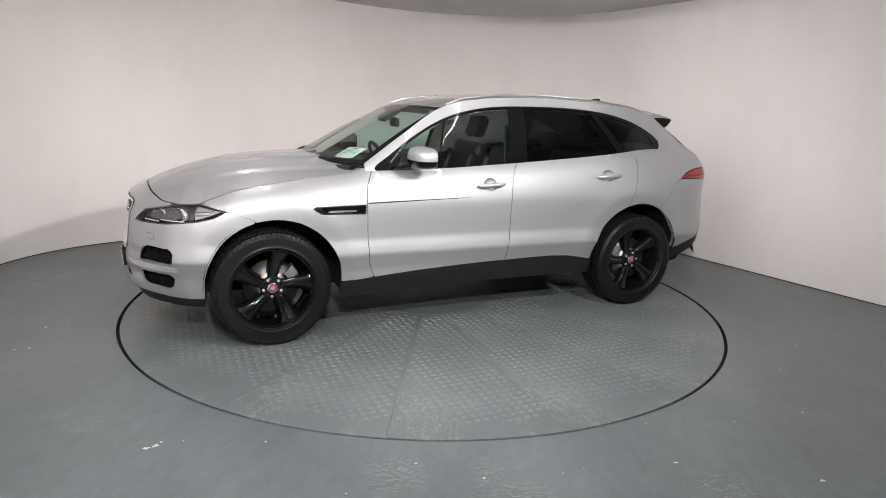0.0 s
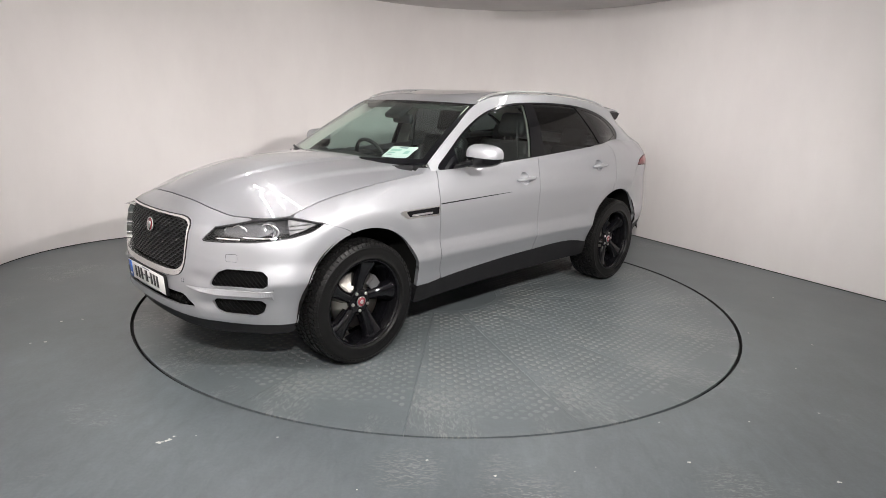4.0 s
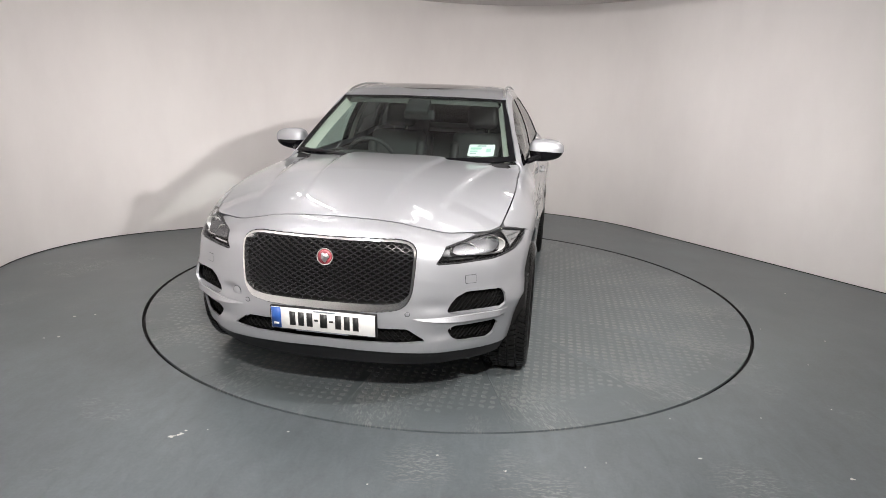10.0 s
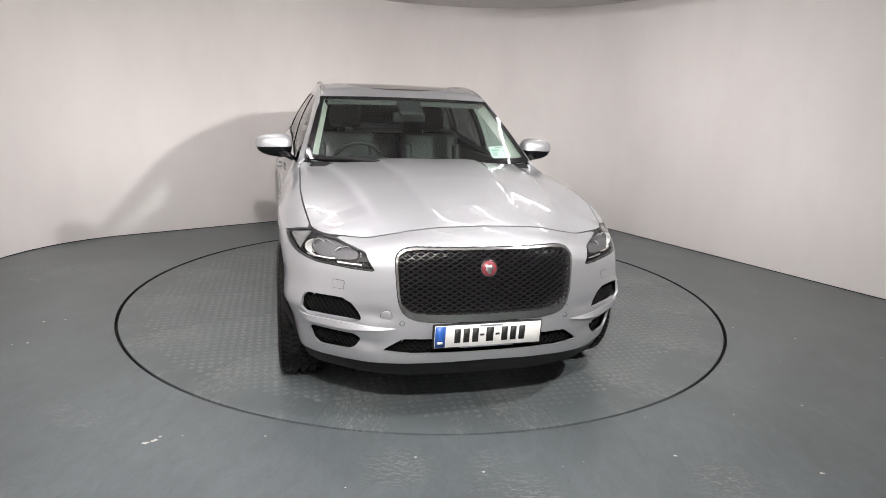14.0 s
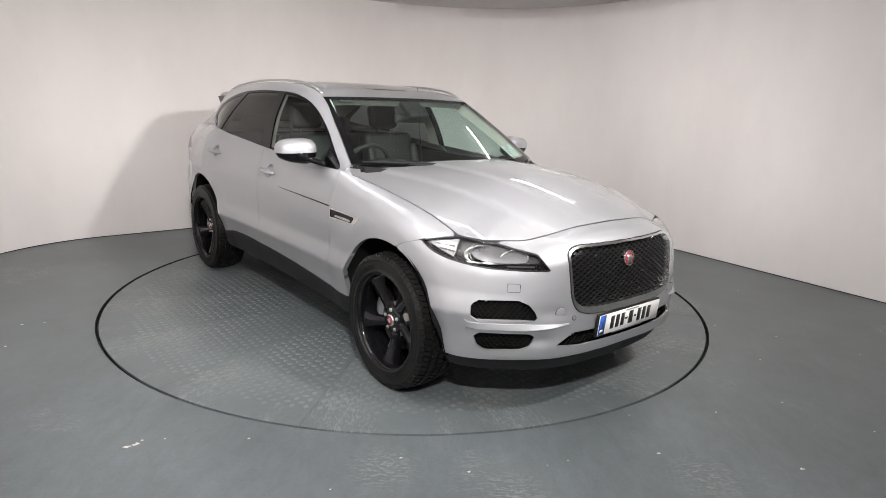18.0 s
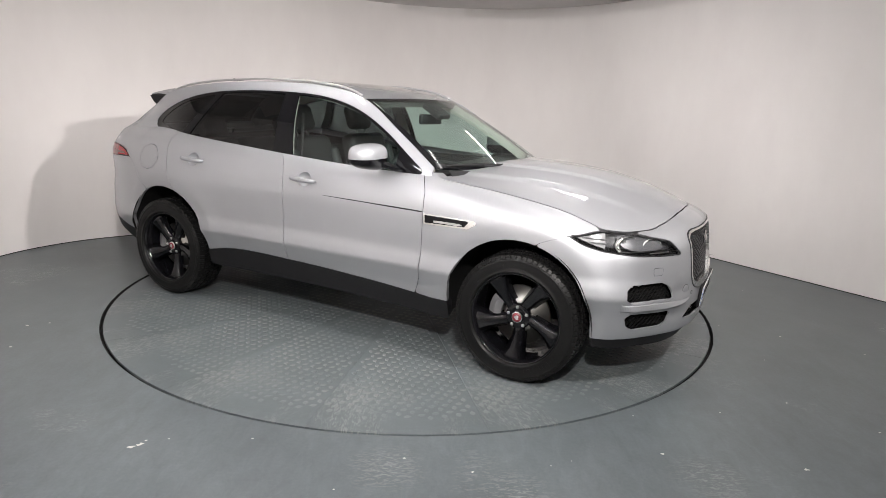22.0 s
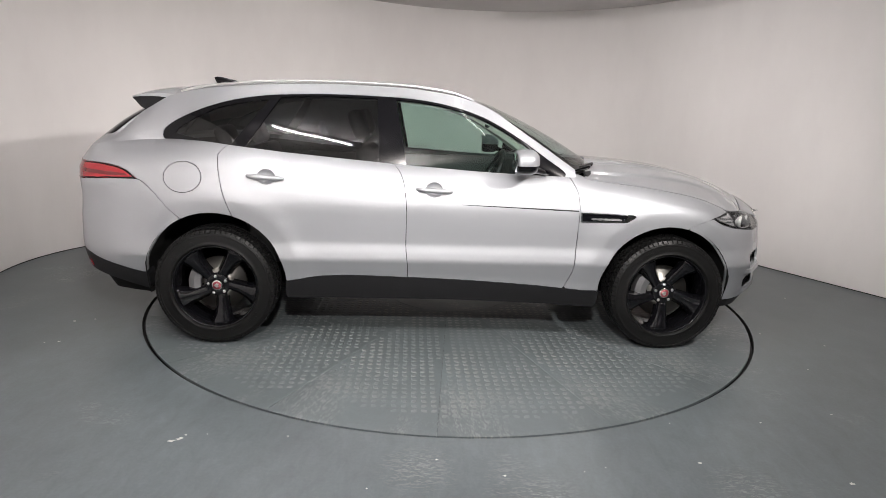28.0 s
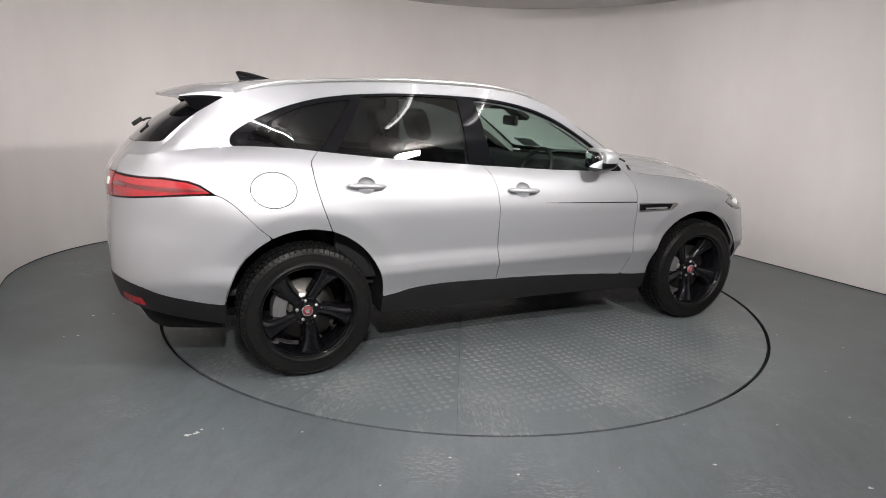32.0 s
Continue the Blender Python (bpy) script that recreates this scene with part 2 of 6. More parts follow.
GREENINK = mat("green_ink", (0.33, 0.48, 0.43), 0.6)
TUBE = {k: glow("lit_lamp_tube", (1.0, 0.97, 0.97), float(k)) for k in sorted({k for _, _, k in TUBES})}
FLOODGLOW = glow("lit_flood_face", (1.0, 0.96, 0.9), 60.0)
VISOR = mat("grey_sun_visor_cloth", (0.085, 0.085, 0.08), 0.85)
HEADLINER = mat("pale_headlining", (0.66, 0.64, 0.59), 0.9)
mottle(HEADLINER, 120, (0.62, 0.60, 0.56), (0.70, 0.68, 0.63))
# worn tread paint, made paler than the plates to paint in the caught light
TREADTOP = mat("lit_worn_tread_paint", (0.22, 0.24, 0.235), 0.3)
mottle(TREADTOP, 2.2, (0.120, 0.138, 0.142), (0.205, 0.213, 0.203), 0.42, 0.70, 4)
TREADTOP.node_tree.nodes["Principled BSDF"].inputs["Specular IOR Level"].default_value = 0.6

# ---------------------------------------------------------------- mesh helpers
def obj(name, verts, faces, material, parent=None, label="", smooth=False):
    me = bpy.data.meshes.new(name)
    me.from_pydata([tuple(v) for v in verts], [], [tuple(f) for f in faces])
    me.materials.append(material)
    me.polygons.foreach_set("use_smooth", [smooth] * len(me.polygons))
    me.update()
    ob = new(name, me)
    if parent:
        ob.parent = parent
    if label:
        ob["label"] = label
    return ob


def part(name, bm, material, parent, label="", smooth=True):
    me = bpy.data.meshes.new(name)
    bm.to_mesh(me)
    bm.free()
    me.materials.append(material)
    me.polygons.foreach_set("use_smooth", [smooth] * len(me.polygons))
    ob = new(name, me)
    if parent:
        ob.parent = parent
    if label:
        ob["label"] = label
    return ob


def arc(c, r, a0, a1, n):
    return [(c[0] + r * math.cos(radians(a0 + (a1 - a0) * i / n)), c[1] + r * math.sin(radians(a0 + (a1 - a0) * i / n))) for i in range(n + 1)]


# ---------------------------------------------------------------- the photo bay
R_TABLE = 2.274
# outline of the bay's wall: open end, long wall, rounded far corner, short wall, rounded near corner, long wall
outline = [(7.45, -5.85)] + arc((0.457, 1.588), 2.25, 30.5, 126.7, 40) + arc((-2.33, 0.4), 1.53, 126.7, 210.5, 24) + [(0.03, -6.63)]
THICK = 0.12


def offset_line(line, d):
    out = []
    for i, p in enumerate(line):
        a, b = Vector(line[max(i - 1, 0)]), Vector(line[min(i + 1, len(line) - 1)])
        t = (b - a).normalized()
        out.append((p[0] + t.y * d, p[1] - t.x * d))
    return out


def wall(name, line, height, thick, material, label):
    outer = offset_line(line, thick)
    v, f, n = [], [], len(line)
    for z in (0.0, height):
        v += [(x, y, z) for x, y in line] + [(x, y, z) for x, y in outer]
    for i in range(n - 1):
        f += [(i, i + 1, 2 * n + i + 1, 2 * n + i), (n + i + 1, n + i, 3 * n + i, 3 * n + i + 1), (2 * n + i, 2 * n + i + 1, 3 * n + i + 1, 3 * n + i)]
    f += [(0, 2 * n, 3 * n, n), (n - 1, 2 * n - 1, 4 * n - 1, 3 * n - 1)]
    ob = obj(name, v, f, material, smooth=True)
    for p in ob.data.polygons:
        p.use_smooth = abs(p.normal.z) < 0.5
    return tagged(ob, label, "wall", kind="structure")


wall("wall_curved", outline, CEIL, THICK, WALL, "curved white painted wall of the photo bay, lightly marked")
# unseen wall, added to close the room and bounce light at the car
wall("wall_back", [(0.03, -6.63), (-3.5, -9.5), (1.0, -15.5), (12.5, -12.0), (10.5, -6.5), (7.45, -5.85)], CEIL, THICK, FILLWALL, "unseen pale grey wall added behind the camera to throw light on the car")
# black strip stands in for the shadow gap along the wall's foot
wall("wall_base_shade_strip", offset_line(outline, -0.003), 0.008, 0.0025, BLACK, "thin black strip for the shadow gap between white wall and floor")
# floor with a round hole for the turntable
N = 128
PIT = (0.0, 0.012, 2.302)
ring = [(PIT[0] + PIT[2] * math.cos(2 * math.pi * i / N), PIT[1] + PIT[2] * math.sin(2 * math.pi * i / N)) for i in range(N)]
far = [(18 * math.cos(2 * math.pi * i / N), 18 * math.sin(2 * math.pi * i / N)) for i in range(N)]
v = [(x, y, 0) for x, y in ring] + [(x, y, 0) for x, y in far]
tagged(obj("floor", v, [(i, N + i, N + (i + 1) % N, (i + 1) % N) for i in range(N)], FLOOR), "grey-green painted concrete floor, scuffed and glossy", "floor", kind="structure")
v2 = [(x, y, -0.06) for x, y in ring] + [(0, 0, -0.06)] + [(x, y, -0.002) for x, y in ring]
tagged(obj("turntable_pit", v2, [(i, (i + 1) % N, N) for i in range(N)] + [(i, (i + 1) % N, N + 1 + (i + 1) % N, N + 1 + i) for i in range(N)], BLACK), "black gap round the turntable", "pit", kind="structure")
obj_c = obj("ceiling", [(-13, -17, CEIL), (13, -17, CEIL), (13, 10, CEIL), (-13, 10, CEIL), (-13, -17, CEIL + 0.1), (13, -17, CEIL + 0.1), (13, 10, CEIL + 0.1), (-13, 10, CEIL + 0.1)],
            [(0, 3, 2, 1), (4, 5, 6, 7), (0, 1, 5, 4), (1, 2, 6, 5), (2, 3, 7, 6), (3, 0, 4, 7)], CEILING)
tagged(obj_c, "plain grey ceiling above the white wall", "ceiling", kind="structure")


# ---------------------------------------------------------------- lamps under the ceiling
def bay(across, along):
    """Plan point from distances across and along the bay."""
    return Vector((across * 0.861 + along * 0.508, across * 0.508 - along * 0.861, 0))


def rod(x0, x1, r, n=12):
    v = [(x, r * math.cos(2 * math.pi * i / n), r * math.sin(2 * math.pi * i / n)) for x in (x0, x1) for i in range(n)]
    return v, [(i, (i + 1) % n, n + (i + 1) % n, n + i) for i in range(n)] + [tuple(range(n))[::-1], tuple(range(n, 2 * n))]


def slab(x0, x1, y0, y1, z0, z1):
    return [(x, y, z) for x in (x0, x1) for y in (y0, y1) for z in (z0, z1)], [(0, 1, 3, 2), (4, 6, 7, 5), (0, 4, 5, 1), (2, 3, 7, 6), (0, 2, 6, 4), (1, 5, 7, 3)]


# the last three are unseen fill for the left floor, wall and car's front
for across, along, power in TUBES:
    p = bay(across, along)
    fixture = tagged(new("ceiling_light"), "bare lit tube lamp in a slim white batten, some added as fill", "lamp", "tube lamps of the bay")
    fixture.matrix_basis = pose(p.x, p.y, CEIL, 0, 0, -59.45)
    obj("batten", *slab(-0.78, 0.78, -0.03, 0.03, -0.05, -0.002), FIXTURE, fixture)
    obj("tube", *rod(-0.75, 0.75, 0.014), TUBE[power], fixture, smooth=True).location = (0, 0, -0.085)
    for x in (-0.765, 0.765):
        obj("tube_holder", *slab(x - 0.014, x + 0.014, -0.018, 0.018, -0.105, -0.05), FIXTURE, fixture)
for place, target, watts, spread in FLOODS:
    flood = tagged(new("flood_light"), "small square lit flood lamp bracketed to the ceiling", "lamp", "flood lamps of the bay")
    flood.matrix_basis = look(place, target)
    obj("housing", *slab(-0.10, 0.10, -0.08, 0.08, -0.006, 0.05), FIXTURE, flood)
    obj("lit_face", *slab(-0.085, 0.085, -0.065, 0.065, -0.0085, -0.0065), FLOODGLOW, flood)

# flakes and specks on the floor where the paint has come off
rnd = random.Random(5)
SPECKS = [(-1.233, -2.411, 0.012), (-1.222, -2.404, 0.009), (-1.203, -2.392, 0.014), (-1.196, -2.380, 0.010), (-1.187, -2.355, 0.007), (-1.093, -2.338, 0.005), (0.271, -2.572, 0.009), (-0.024, -2.472, 0.008), (1.156, -2.415, 0.009), (1.765, -2.527, 0.012),
          (2.250, -1.318, 0.007), (2.249, -0.708, 0.007), (1.141, -2.064, 0.004), (-2.547, -0.970, 0.012), (-2.433, -0.921, 0.008), (-2.43, -1.33, 0.010), (-2.50, -1.36, 0.006), (-0.72, -2.329, 0.006), (2.6, -0.9, 0.008), (1.62, -2.02, 0.005), (2.05, -1.9, 0.006), (2.35, -2.2, 0.006), (0.62, -2.52, 0.004), (0.72, -2.48, 0.004), (0.9, -2.75, 0.006), (-0.3, -2.7, 0.005), (2.9, 0.2, 0.007), (3.0, -1.2, 0.006), (2.0, -2.75, 0.007), (1.45, -2.8, 0.005)]
for x, y, r in SPECKS:
    pts = []
    for i in range(9):
        a = 2 * math.pi * i / 9
        q = r * rnd.uniform(0.45, 1.25)
        pts.append((x + 1.0 * q * math.cos(a), y + 0.75 * q * math.sin(a)))
    n = len(pts)
    v = [(px, py, z) for z in (0.0, 0.0008) for px, py in pts]
    tagged(obj("paint_chip", v, [tuple(range(n, 2 * n))] + [(i, (i + 1) % n, n + (i + 1) % n, n + i) for i in range(n)], CHIP), "small pale chip in the floor paint", "floor mark", "chips in the floor paint")


# ---------------------------------------------------------------- turntable: sixteen sector plates with raised tread
turntable = tagged(new("turntable"), "round grey-green steel turntable with raised tread plates", "turntable")
R_HUB = 0.48
n_ = 64
obj("centre_plate", [((R_HUB - 0.003) * math.cos(2 * math.pi * i / n_), (R_HUB - 0.003) * math.sin(2 * math.pi * i / n_), z) for z in (0.0, -0.02) for i in range(n_)],
    [tuple(range(n_))] + [(i, n_ + i, n_ + (i + 1) % n_, (i + 1) % n_) for i in range(n_)], PLATE, turntable)
obj("under_frame", [((R_TABLE - 0.01) * math.cos(2 * math.pi * i / n_), (R_TABLE - 0.01) * math.sin(2 * math.pi * i / n_), z) for z in (-0.016, -0.05) for i in range(n_)],
    [tuple(range(n_))] + [(i, n_ + i, n_ + (i + 1) % n_, (i + 1) % n_) for i in range(n_)], BLACK, turntable)
half = radians(11.25)


def sector(k):
    """Flat sector plate with a rounded outer edge; x runs outwards along its middle."""
    gap = 0.0009
    pts = []
    for i in range(17):
        a = -half + 2 * half * i / 16
        pts.append((R_TABLE * math.cos(a), R_TABLE * math.sin(a)))
    for i in range(5):
        a = half - 2 * half * i / 4
        pts.append((R_HUB * math.cos(a), R_HUB * math.sin(a)))
    pts = [(x, y - math.copysign(gap, y) if abs(abs(math.atan2(y, x)) - half) < 1e-6 else y) for x, y in pts]
    n = len(pts)
    v = [(x, y, z) for z in (0.0, -0.014) for x, y in pts]
    return v, [tuple(range(n))] + [(i, n + i, n + (i + 1) % n, (i + 1) % n) for i in range(n)]


def tread(k):
    """Raised lozenges on one sector, worn lower in places; the rows run on from plate to plate."""
    turn = radians(18 + 11.25 + 22.5 * k)
    ct, st = math.cos(turn), math.sin(turn)
    v, f = [], []
    pitch = 0.052
    n = int(R_TABLE / pitch) + 1
    for i in range(-n, n + 1):
        for j in range(-n, n + 1):
            gx, gy = (i + 0.5) * pitch, j * pitch
            x, y = ct * gx + st * gy, -st * gx + ct * gy
            r = math.hypot(x, y)
            if x < 0 or not (R_HUB + 0.04 < r < R_TABLE - 0.045) or abs(math.atan2(y, x)) > half - 0.022 / max(r, 0.1):
                continue
            wear = noise.noise(Vector((gx * 1.6, gy * 1.6, 0.3)))
            fade = min(1.0, max(0.0, (R_TABLE - 0.10 - r) / 0.45))
            h = 0.0027 * min(1.0, max(0.0, 0.80 + 0.9 * wear)) * fade ** 0.7
            if h < 0.0006:
                continue
            a = radians(45 if (i + j) % 2 else -45) - turn
            ca, sa = math.cos(a), math.sin(a)
            b = len(v)
            for (l, w, z) in ((0.0215, 0.0135, 0.0), (0.0165, 0.0098, h)):
                for px, py in ((l, 0), (l * 0.35, w), (-l * 0.35, w), (-l, 0), (-l * 0.35, -w), (l * 0.35, -w)):
                    v.append((x + ca * px - sa * py, y + sa * px + ca * py, z + 0.0002))
            f.append(tuple(b + 6 + q for q in range(6)))
            f += [(b + q, b + (q + 1) % 6, b + 6 + (q + 1) % 6, b + 6 + q) for q in range(6)]
    return v, f


for k in range(16):
    turn = pose(0, 0, 0, 0, 0, 18 + 11.25 + 22.5 * k)
    pl = obj("deck_plate", *sector(k), PLATE, turntable)
    pl.matrix_basis = turn
    tagged(obj("tread_pattern", *tread(k), TREADTOP, pl), kind="stuff")


# ---------------------------------------------------------------- shape of the car's skin (left half, x forward, y left)
def spline(xs, ys):
    """Smooth monotone curve through (xs, ys), for arrays."""
    xs, ys = np.array(xs, float), np.array(ys, float)
    h = np.diff(xs)
    sl = np.diff(ys) / h
    m = np.zeros(len(xs))
    m[0], m[-1] = sl[0], sl[-1]
    for i in range(1, len(xs) - 1):
        if sl[i - 1] * sl[i] > 0:
            w1, w2 = 2 * h[i] + h[i - 1], h[i] + 2 * h[i - 1]
            m[i] = (w1 + w2) / (w1 / sl[i - 1] + w2 / sl[i])

    def run(x):
        x = np.clip(np.asarray(x, float), xs[0], xs[-1])
        i = np.clip(np.searchsorted(xs, x) - 1, 0, len(xs) - 2)
        t = (x - xs[i]) / h[i]
        return (ys[i] * (1 + 2 * t) * (1 - t) ** 2 + m[i] * h[i] * t * (1 - t) ** 2 + ys[i + 1] * t * t * (3 - 2 * t) + m[i + 1] * h[i] * t * t * (t - 1))
    return run


# plan line of the lower body at its widest, from the middle of the nose to the middle of the tail
PLAN = [(2.31, 0), (2.303, 0.2), (2.275, 0.4), (2.222, 0.55), (2.13, 0.70), (2.035, 0.82), (1.92, 0.885), (1.75, 0.925), (1.437, 0.953), (1.1, 0.948), (0.8, 0.938), (0.3, 0.934),
        (-0.3, 0.935), (-0.8, 0.945), (-1.15, 0.958), (-1.437, 0.962), (-1.65, 0.945), (-1.9, 0.905), (-2.1, 0.862), (-2.26, 0.785), (-2.375, 0.60), (-2.425, 0.3), (-2.44, 0)]
_pl = np.array(PLAN)
_len = np.concatenate([[0], np.cumsum(np.hypot(*np.diff(_pl, axis=0).T))])
S_END = float(_len[-1])


def _catmull(knots, values):
    h = np.diff(knots)
    m = np.gradient(values, knots)
    m[0], m[-1] = 0.0, 0.0

    def run(s):
        i = np.clip(np.searchsorted(knots, s) - 1, 0, len(knots) - 2)
        t = (s - knots[i]) / h[i]
        return values[i] * (1 + 2 * t) * (1 - t) ** 2 + m[i] * h[i] * t * (1 - t) ** 2 + values[i + 1] * t * t * (3 - 2 * t) + m[i + 1] * h[i] * t * t * (t - 1)
    return run


_px = _catmull(_len, _pl[:, 0].copy())
_m = np.gradient(_pl[:, 1], _len)


def _py(s):
    """Like _px, but the ends leave at a right angle to the middle line."""
    i = np.clip(np.searchsorted(_len, s) - 1, 0, len(_len) - 2)
    h = np.diff(_len)
    t = (s - _len[i]) / h[i]
    v = _pl[:, 1]
    return v[i] * (1 + 2 * t) * (1 - t) ** 2 + _m[i] * h[i] * t * (1 - t) ** 2 + v[i + 1] * t * t * (3 - 2 * t) + _m[i + 1] * h[i] * t * t * (t - 1)


def s_of_x(x):
    """Place along the plan line where the side passes x."""
    ss = np.linspace(0, S_END, 3000)
    return np.interp(-np.asarray(x, float), -_px(ss), ss)


_sx = np.array([s_of_x(x) for x in (2.05, 1.88, 1.80, 1.68, 1.49, 1.3, 1.11, 0.915, 0.8, 0.52, 0.2, -0.12, -0.35, -0.68, -1.03, -1.31, -1.54, -1.75, -1.9, -2.1, -2.3)])
_top_s = np.concatenate([[0, 0.2, 0.35, 0.5, 0.68], _sx[1:], [S_END - 0.4, S_END]])
_top_z = [0.964, 0.958, 0.945, 0.920, 0.897, 0.908, 0.936, 0.978, 1.018, 1.046, 1.068, 1.088, 1.104, 1.112, 1.124, 1.143, 1.158, 1.183, 1.212, 1.240, 1.258, 1.262, 1.255, 1.238, 1.215, 1.205, 1.20]
z_top = spline(_top_s, _top_z)
_side = spline([0.2, 0.30, 0.38, 0.45, 0.53, 0.565, 0.60, 0.68, 0.80, 0.90, 0.97, 1.05, 1.15, 1.3], [0.11, 0.073, 0.052, 0.038, 0.011, 0.0, 0.004, 0.016, 0.012, 0.008, 0.014, 0.028, 0.048, 0.085])
_front = spline([0.2, 0.30, 0.36, 0.42, 0.50, 0.60, 0.70, 0.85, 1.0], [0.10, 0.035, 0.0, -0.004, -0.004, 0.002, 0.010, 0.020, 0.03])
_rear = spline([0.2, 0.35, 0.45, 0.6, 0.75, 0.9, 1.05, 1.2], [0.16, 0.08, 0.03, 0.0, 0.006, 0.018, 0.010, 0.05])
_hump = spline([-0.32, -0.25, -0.15, -0.08, -0.035, -0.012, 0.0], [0.0, 0.003, 0.016, 0.040, 0.072, 0.097, 0.115])
_hump_f = spline([-0.22, -0.12, -0.07, -0.03, -0.01, 0.0], [0.0, 0.008, 0.030, 0.075, 0.118, 0.145])
_amp = spline([0, 0.7, float(s_of_x(1.8)), float(s_of_x(1.0)), float(s_of_x(0.6)), float(s_of_x(-1.2)), float(s_of_x(-1.85)), float(s_of_x(-2.1)), float(s_of_x(-2.25)), S_END], [1.0, 1.05, 1.05, 0.95, 0.6, 0.55, 1.4, 0.95, 0.5, 0.4])
_wf = spline([0, 0.5, 0.95, S_END], [1, 1, 0, 0])
_wr = spline([0, float(s_of_x(-1.7)), float(s_of_x(-2.22)), S_END], [0, 0, 1, 1])


def flare(x, z):
    """The arches swell to a crease, inside which a flat lip leans in to the opening."""
    out = 0
    for cx, cz in ((1.415, 0.395), (-1.432, 0.415)):
        r = np.where(z < cz, np.abs(x - cx), np.hypot(x - cx, z - cz))
        out = out + np.where(r < 0.515, 0.008 - 0.07 * (0.515 - np.clip(r, 0.41, 0.515)), 0.008 * np.exp(-((r - 0.515) / 0.085) ** 2))
    return out


def ring_at(s, z):
    """Point of the lower body at plan length s and height z."""
    s, z = np.asarray(s, float), np.asarray(z, float)
    x, y = _px(s), _py(s)
    e = 1e-3
    tx, ty = _px(np.minimum(s + e, S_END)) - _px(np.maximum(s - e, 0)), _py(np.minimum(s + e, S_END)) - _py(np.maximum(s - e, 0))
    ln = np.hypot(tx, ty)
    nx, ny = -ty / ln * -1, tx / ln * -1
    wf, wr = _wf(s), _wr(s)
    d = wf * _front(z) + wr * _rear(z) + (1 - wf - wr) * _side(z)
    zr = np.minimum(z - z_top(s), 0)
    d = d + wf * _hump_f(zr) + (1 - wf) * _amp(s) * _hump(zr) - (1 - wf - wr) * flare(x, z)
    # scoops beside the intakes
    d = d + wf * (0.008 * np.exp(-((y - 0.53) / 0.075) ** 2 - ((z - 0.578) / 0.032) ** 2) + 0.012 * np.exp(-((y - 0.57) / 0.075) ** 2 - ((z - 0.442) / 0.032) ** 2))
    return np.stack([x - nx * d, np.maximum(y - ny * d, 0), z + 0 * s], -1)


# edge between the cabin's side and the windscreen, the roof and the rear screen
X_C = -2.2
_corner = ring_at(s_of_x(X_C), z_top(s_of_x(X_C)))
_ue_x = [X_C, -2.1, -1.92, -1.75, -1.6, -1.4, -1.05, -0.7, -0.35, 0.0, 0.2, 0.5, 0.81]
up_z = spline(_ue_x, [float(_corner[2]), 1.30, 1.43, 1.53, 1.565, 1.592, 1.618, 1.628, 1.622, 1.588, 1.534, 1.355, 1.150])
up_y = spline(_ue_x, [float(_corner[1]), 0.62, 0.58, 0.575, 0.578, 0.585, 0.595, 0.602, 0.608, 0.618, 0.634, 0.70, 0.775])


def side_at(x, w):
    """Point of the cabin's side: w is 0 at the belt line and 1 at the roof."""
    x, w = np.asarray(x, float), np.asarray(w, float)
    s = s_of_x(np.clip(x, -2.3, 0.9))
    b = ring_at(s, z_top(s))
    ye, ze = up_y(x), up_z(x)
    bow = 0.03 * np.sin(np.pi * w) * np.clip((ze - b[..., 2]) / 0.4, 0, 1)
    y = b[..., 1] + (ye - b[..., 1]) * w + bow
    xe = x + (b[..., 0] - x) * np.clip((-1.9 - x) / 0.3, 0, 1)
    return np.stack([b[..., 0] + (xe - b[..., 0]) * np.minimum(w * 4, 1), y, b[..., 2] + (ze - b[..., 2]) * w], -1)


roof_z = spline([-2.05, -1.75, -1.58, -1.18, -0.77, -0.36, 0.0, 0.29], [1.53, 1.597, 1.618, 1.640, 1.650, 1.651, 1.612, 1.545])


def roof_at(x, q):
    """Point of the roof: q is 0 on the middle line and 1 at the edge."""
    x, q = np.asarray(x, float), np.asarray(q, float)
    xe = np.where(x > 0.1, x - (x - 0.1) / 0.19 * 0.09 * q ** 2, x)
    ye, ze = up_y(xe), up_z(xe)
    zc = roof_z(x)
    return np.stack([xe, ye * q, zc + (ze - zc) * (0.45 * q ** 2 + 0.55 * q ** 6)], -1)


# ---------------------------------------------------------------- panels cut out of the skin
def poly(points):
    """Signed distance to a closed outline (negative inside), for arrays."""
    pts = np.array(points, float)

    def run(a, b):
        a, b = np.asarray(a, float), np.asarray(b, float)
        d = np.full(a.shape, 1e9)
        inside = np.zeros(a.shape, bool)
        for (x0, y0), (x1, y1) in zip(pts, np.roll(pts, -1, axis=0)):
            ex, ey = x1 - x0, y1 - y0
            t = np.clip(((a - x0) * ex + (b - y0) * ey) / (ex * ex + ey * ey + 1e-12), 0, 1)
            d = np.minimum(d, np.hypot(a - x0 - t * ex, b - y0 - t * ey))
            if y0 != y1:
                cross = (y0 > b) != (y1 > b)
                inside ^= cross & (a < (x1 - x0) * (b - y0) / (y1 - y0) + x0)
        return np.where(inside, -d, d)
    return run


def soften(points, n=4):
    """Round a closed outline by cutting corners n times."""
    p = np.array(points, float)
    for _ in range(n):
        q = np.roll(p, -1, axis=0)
        p = np.stack([0.75 * p + 0.25 * q, 0.25 * p + 0.75 * q], 1).reshape(-1, p.shape[1])
    return p


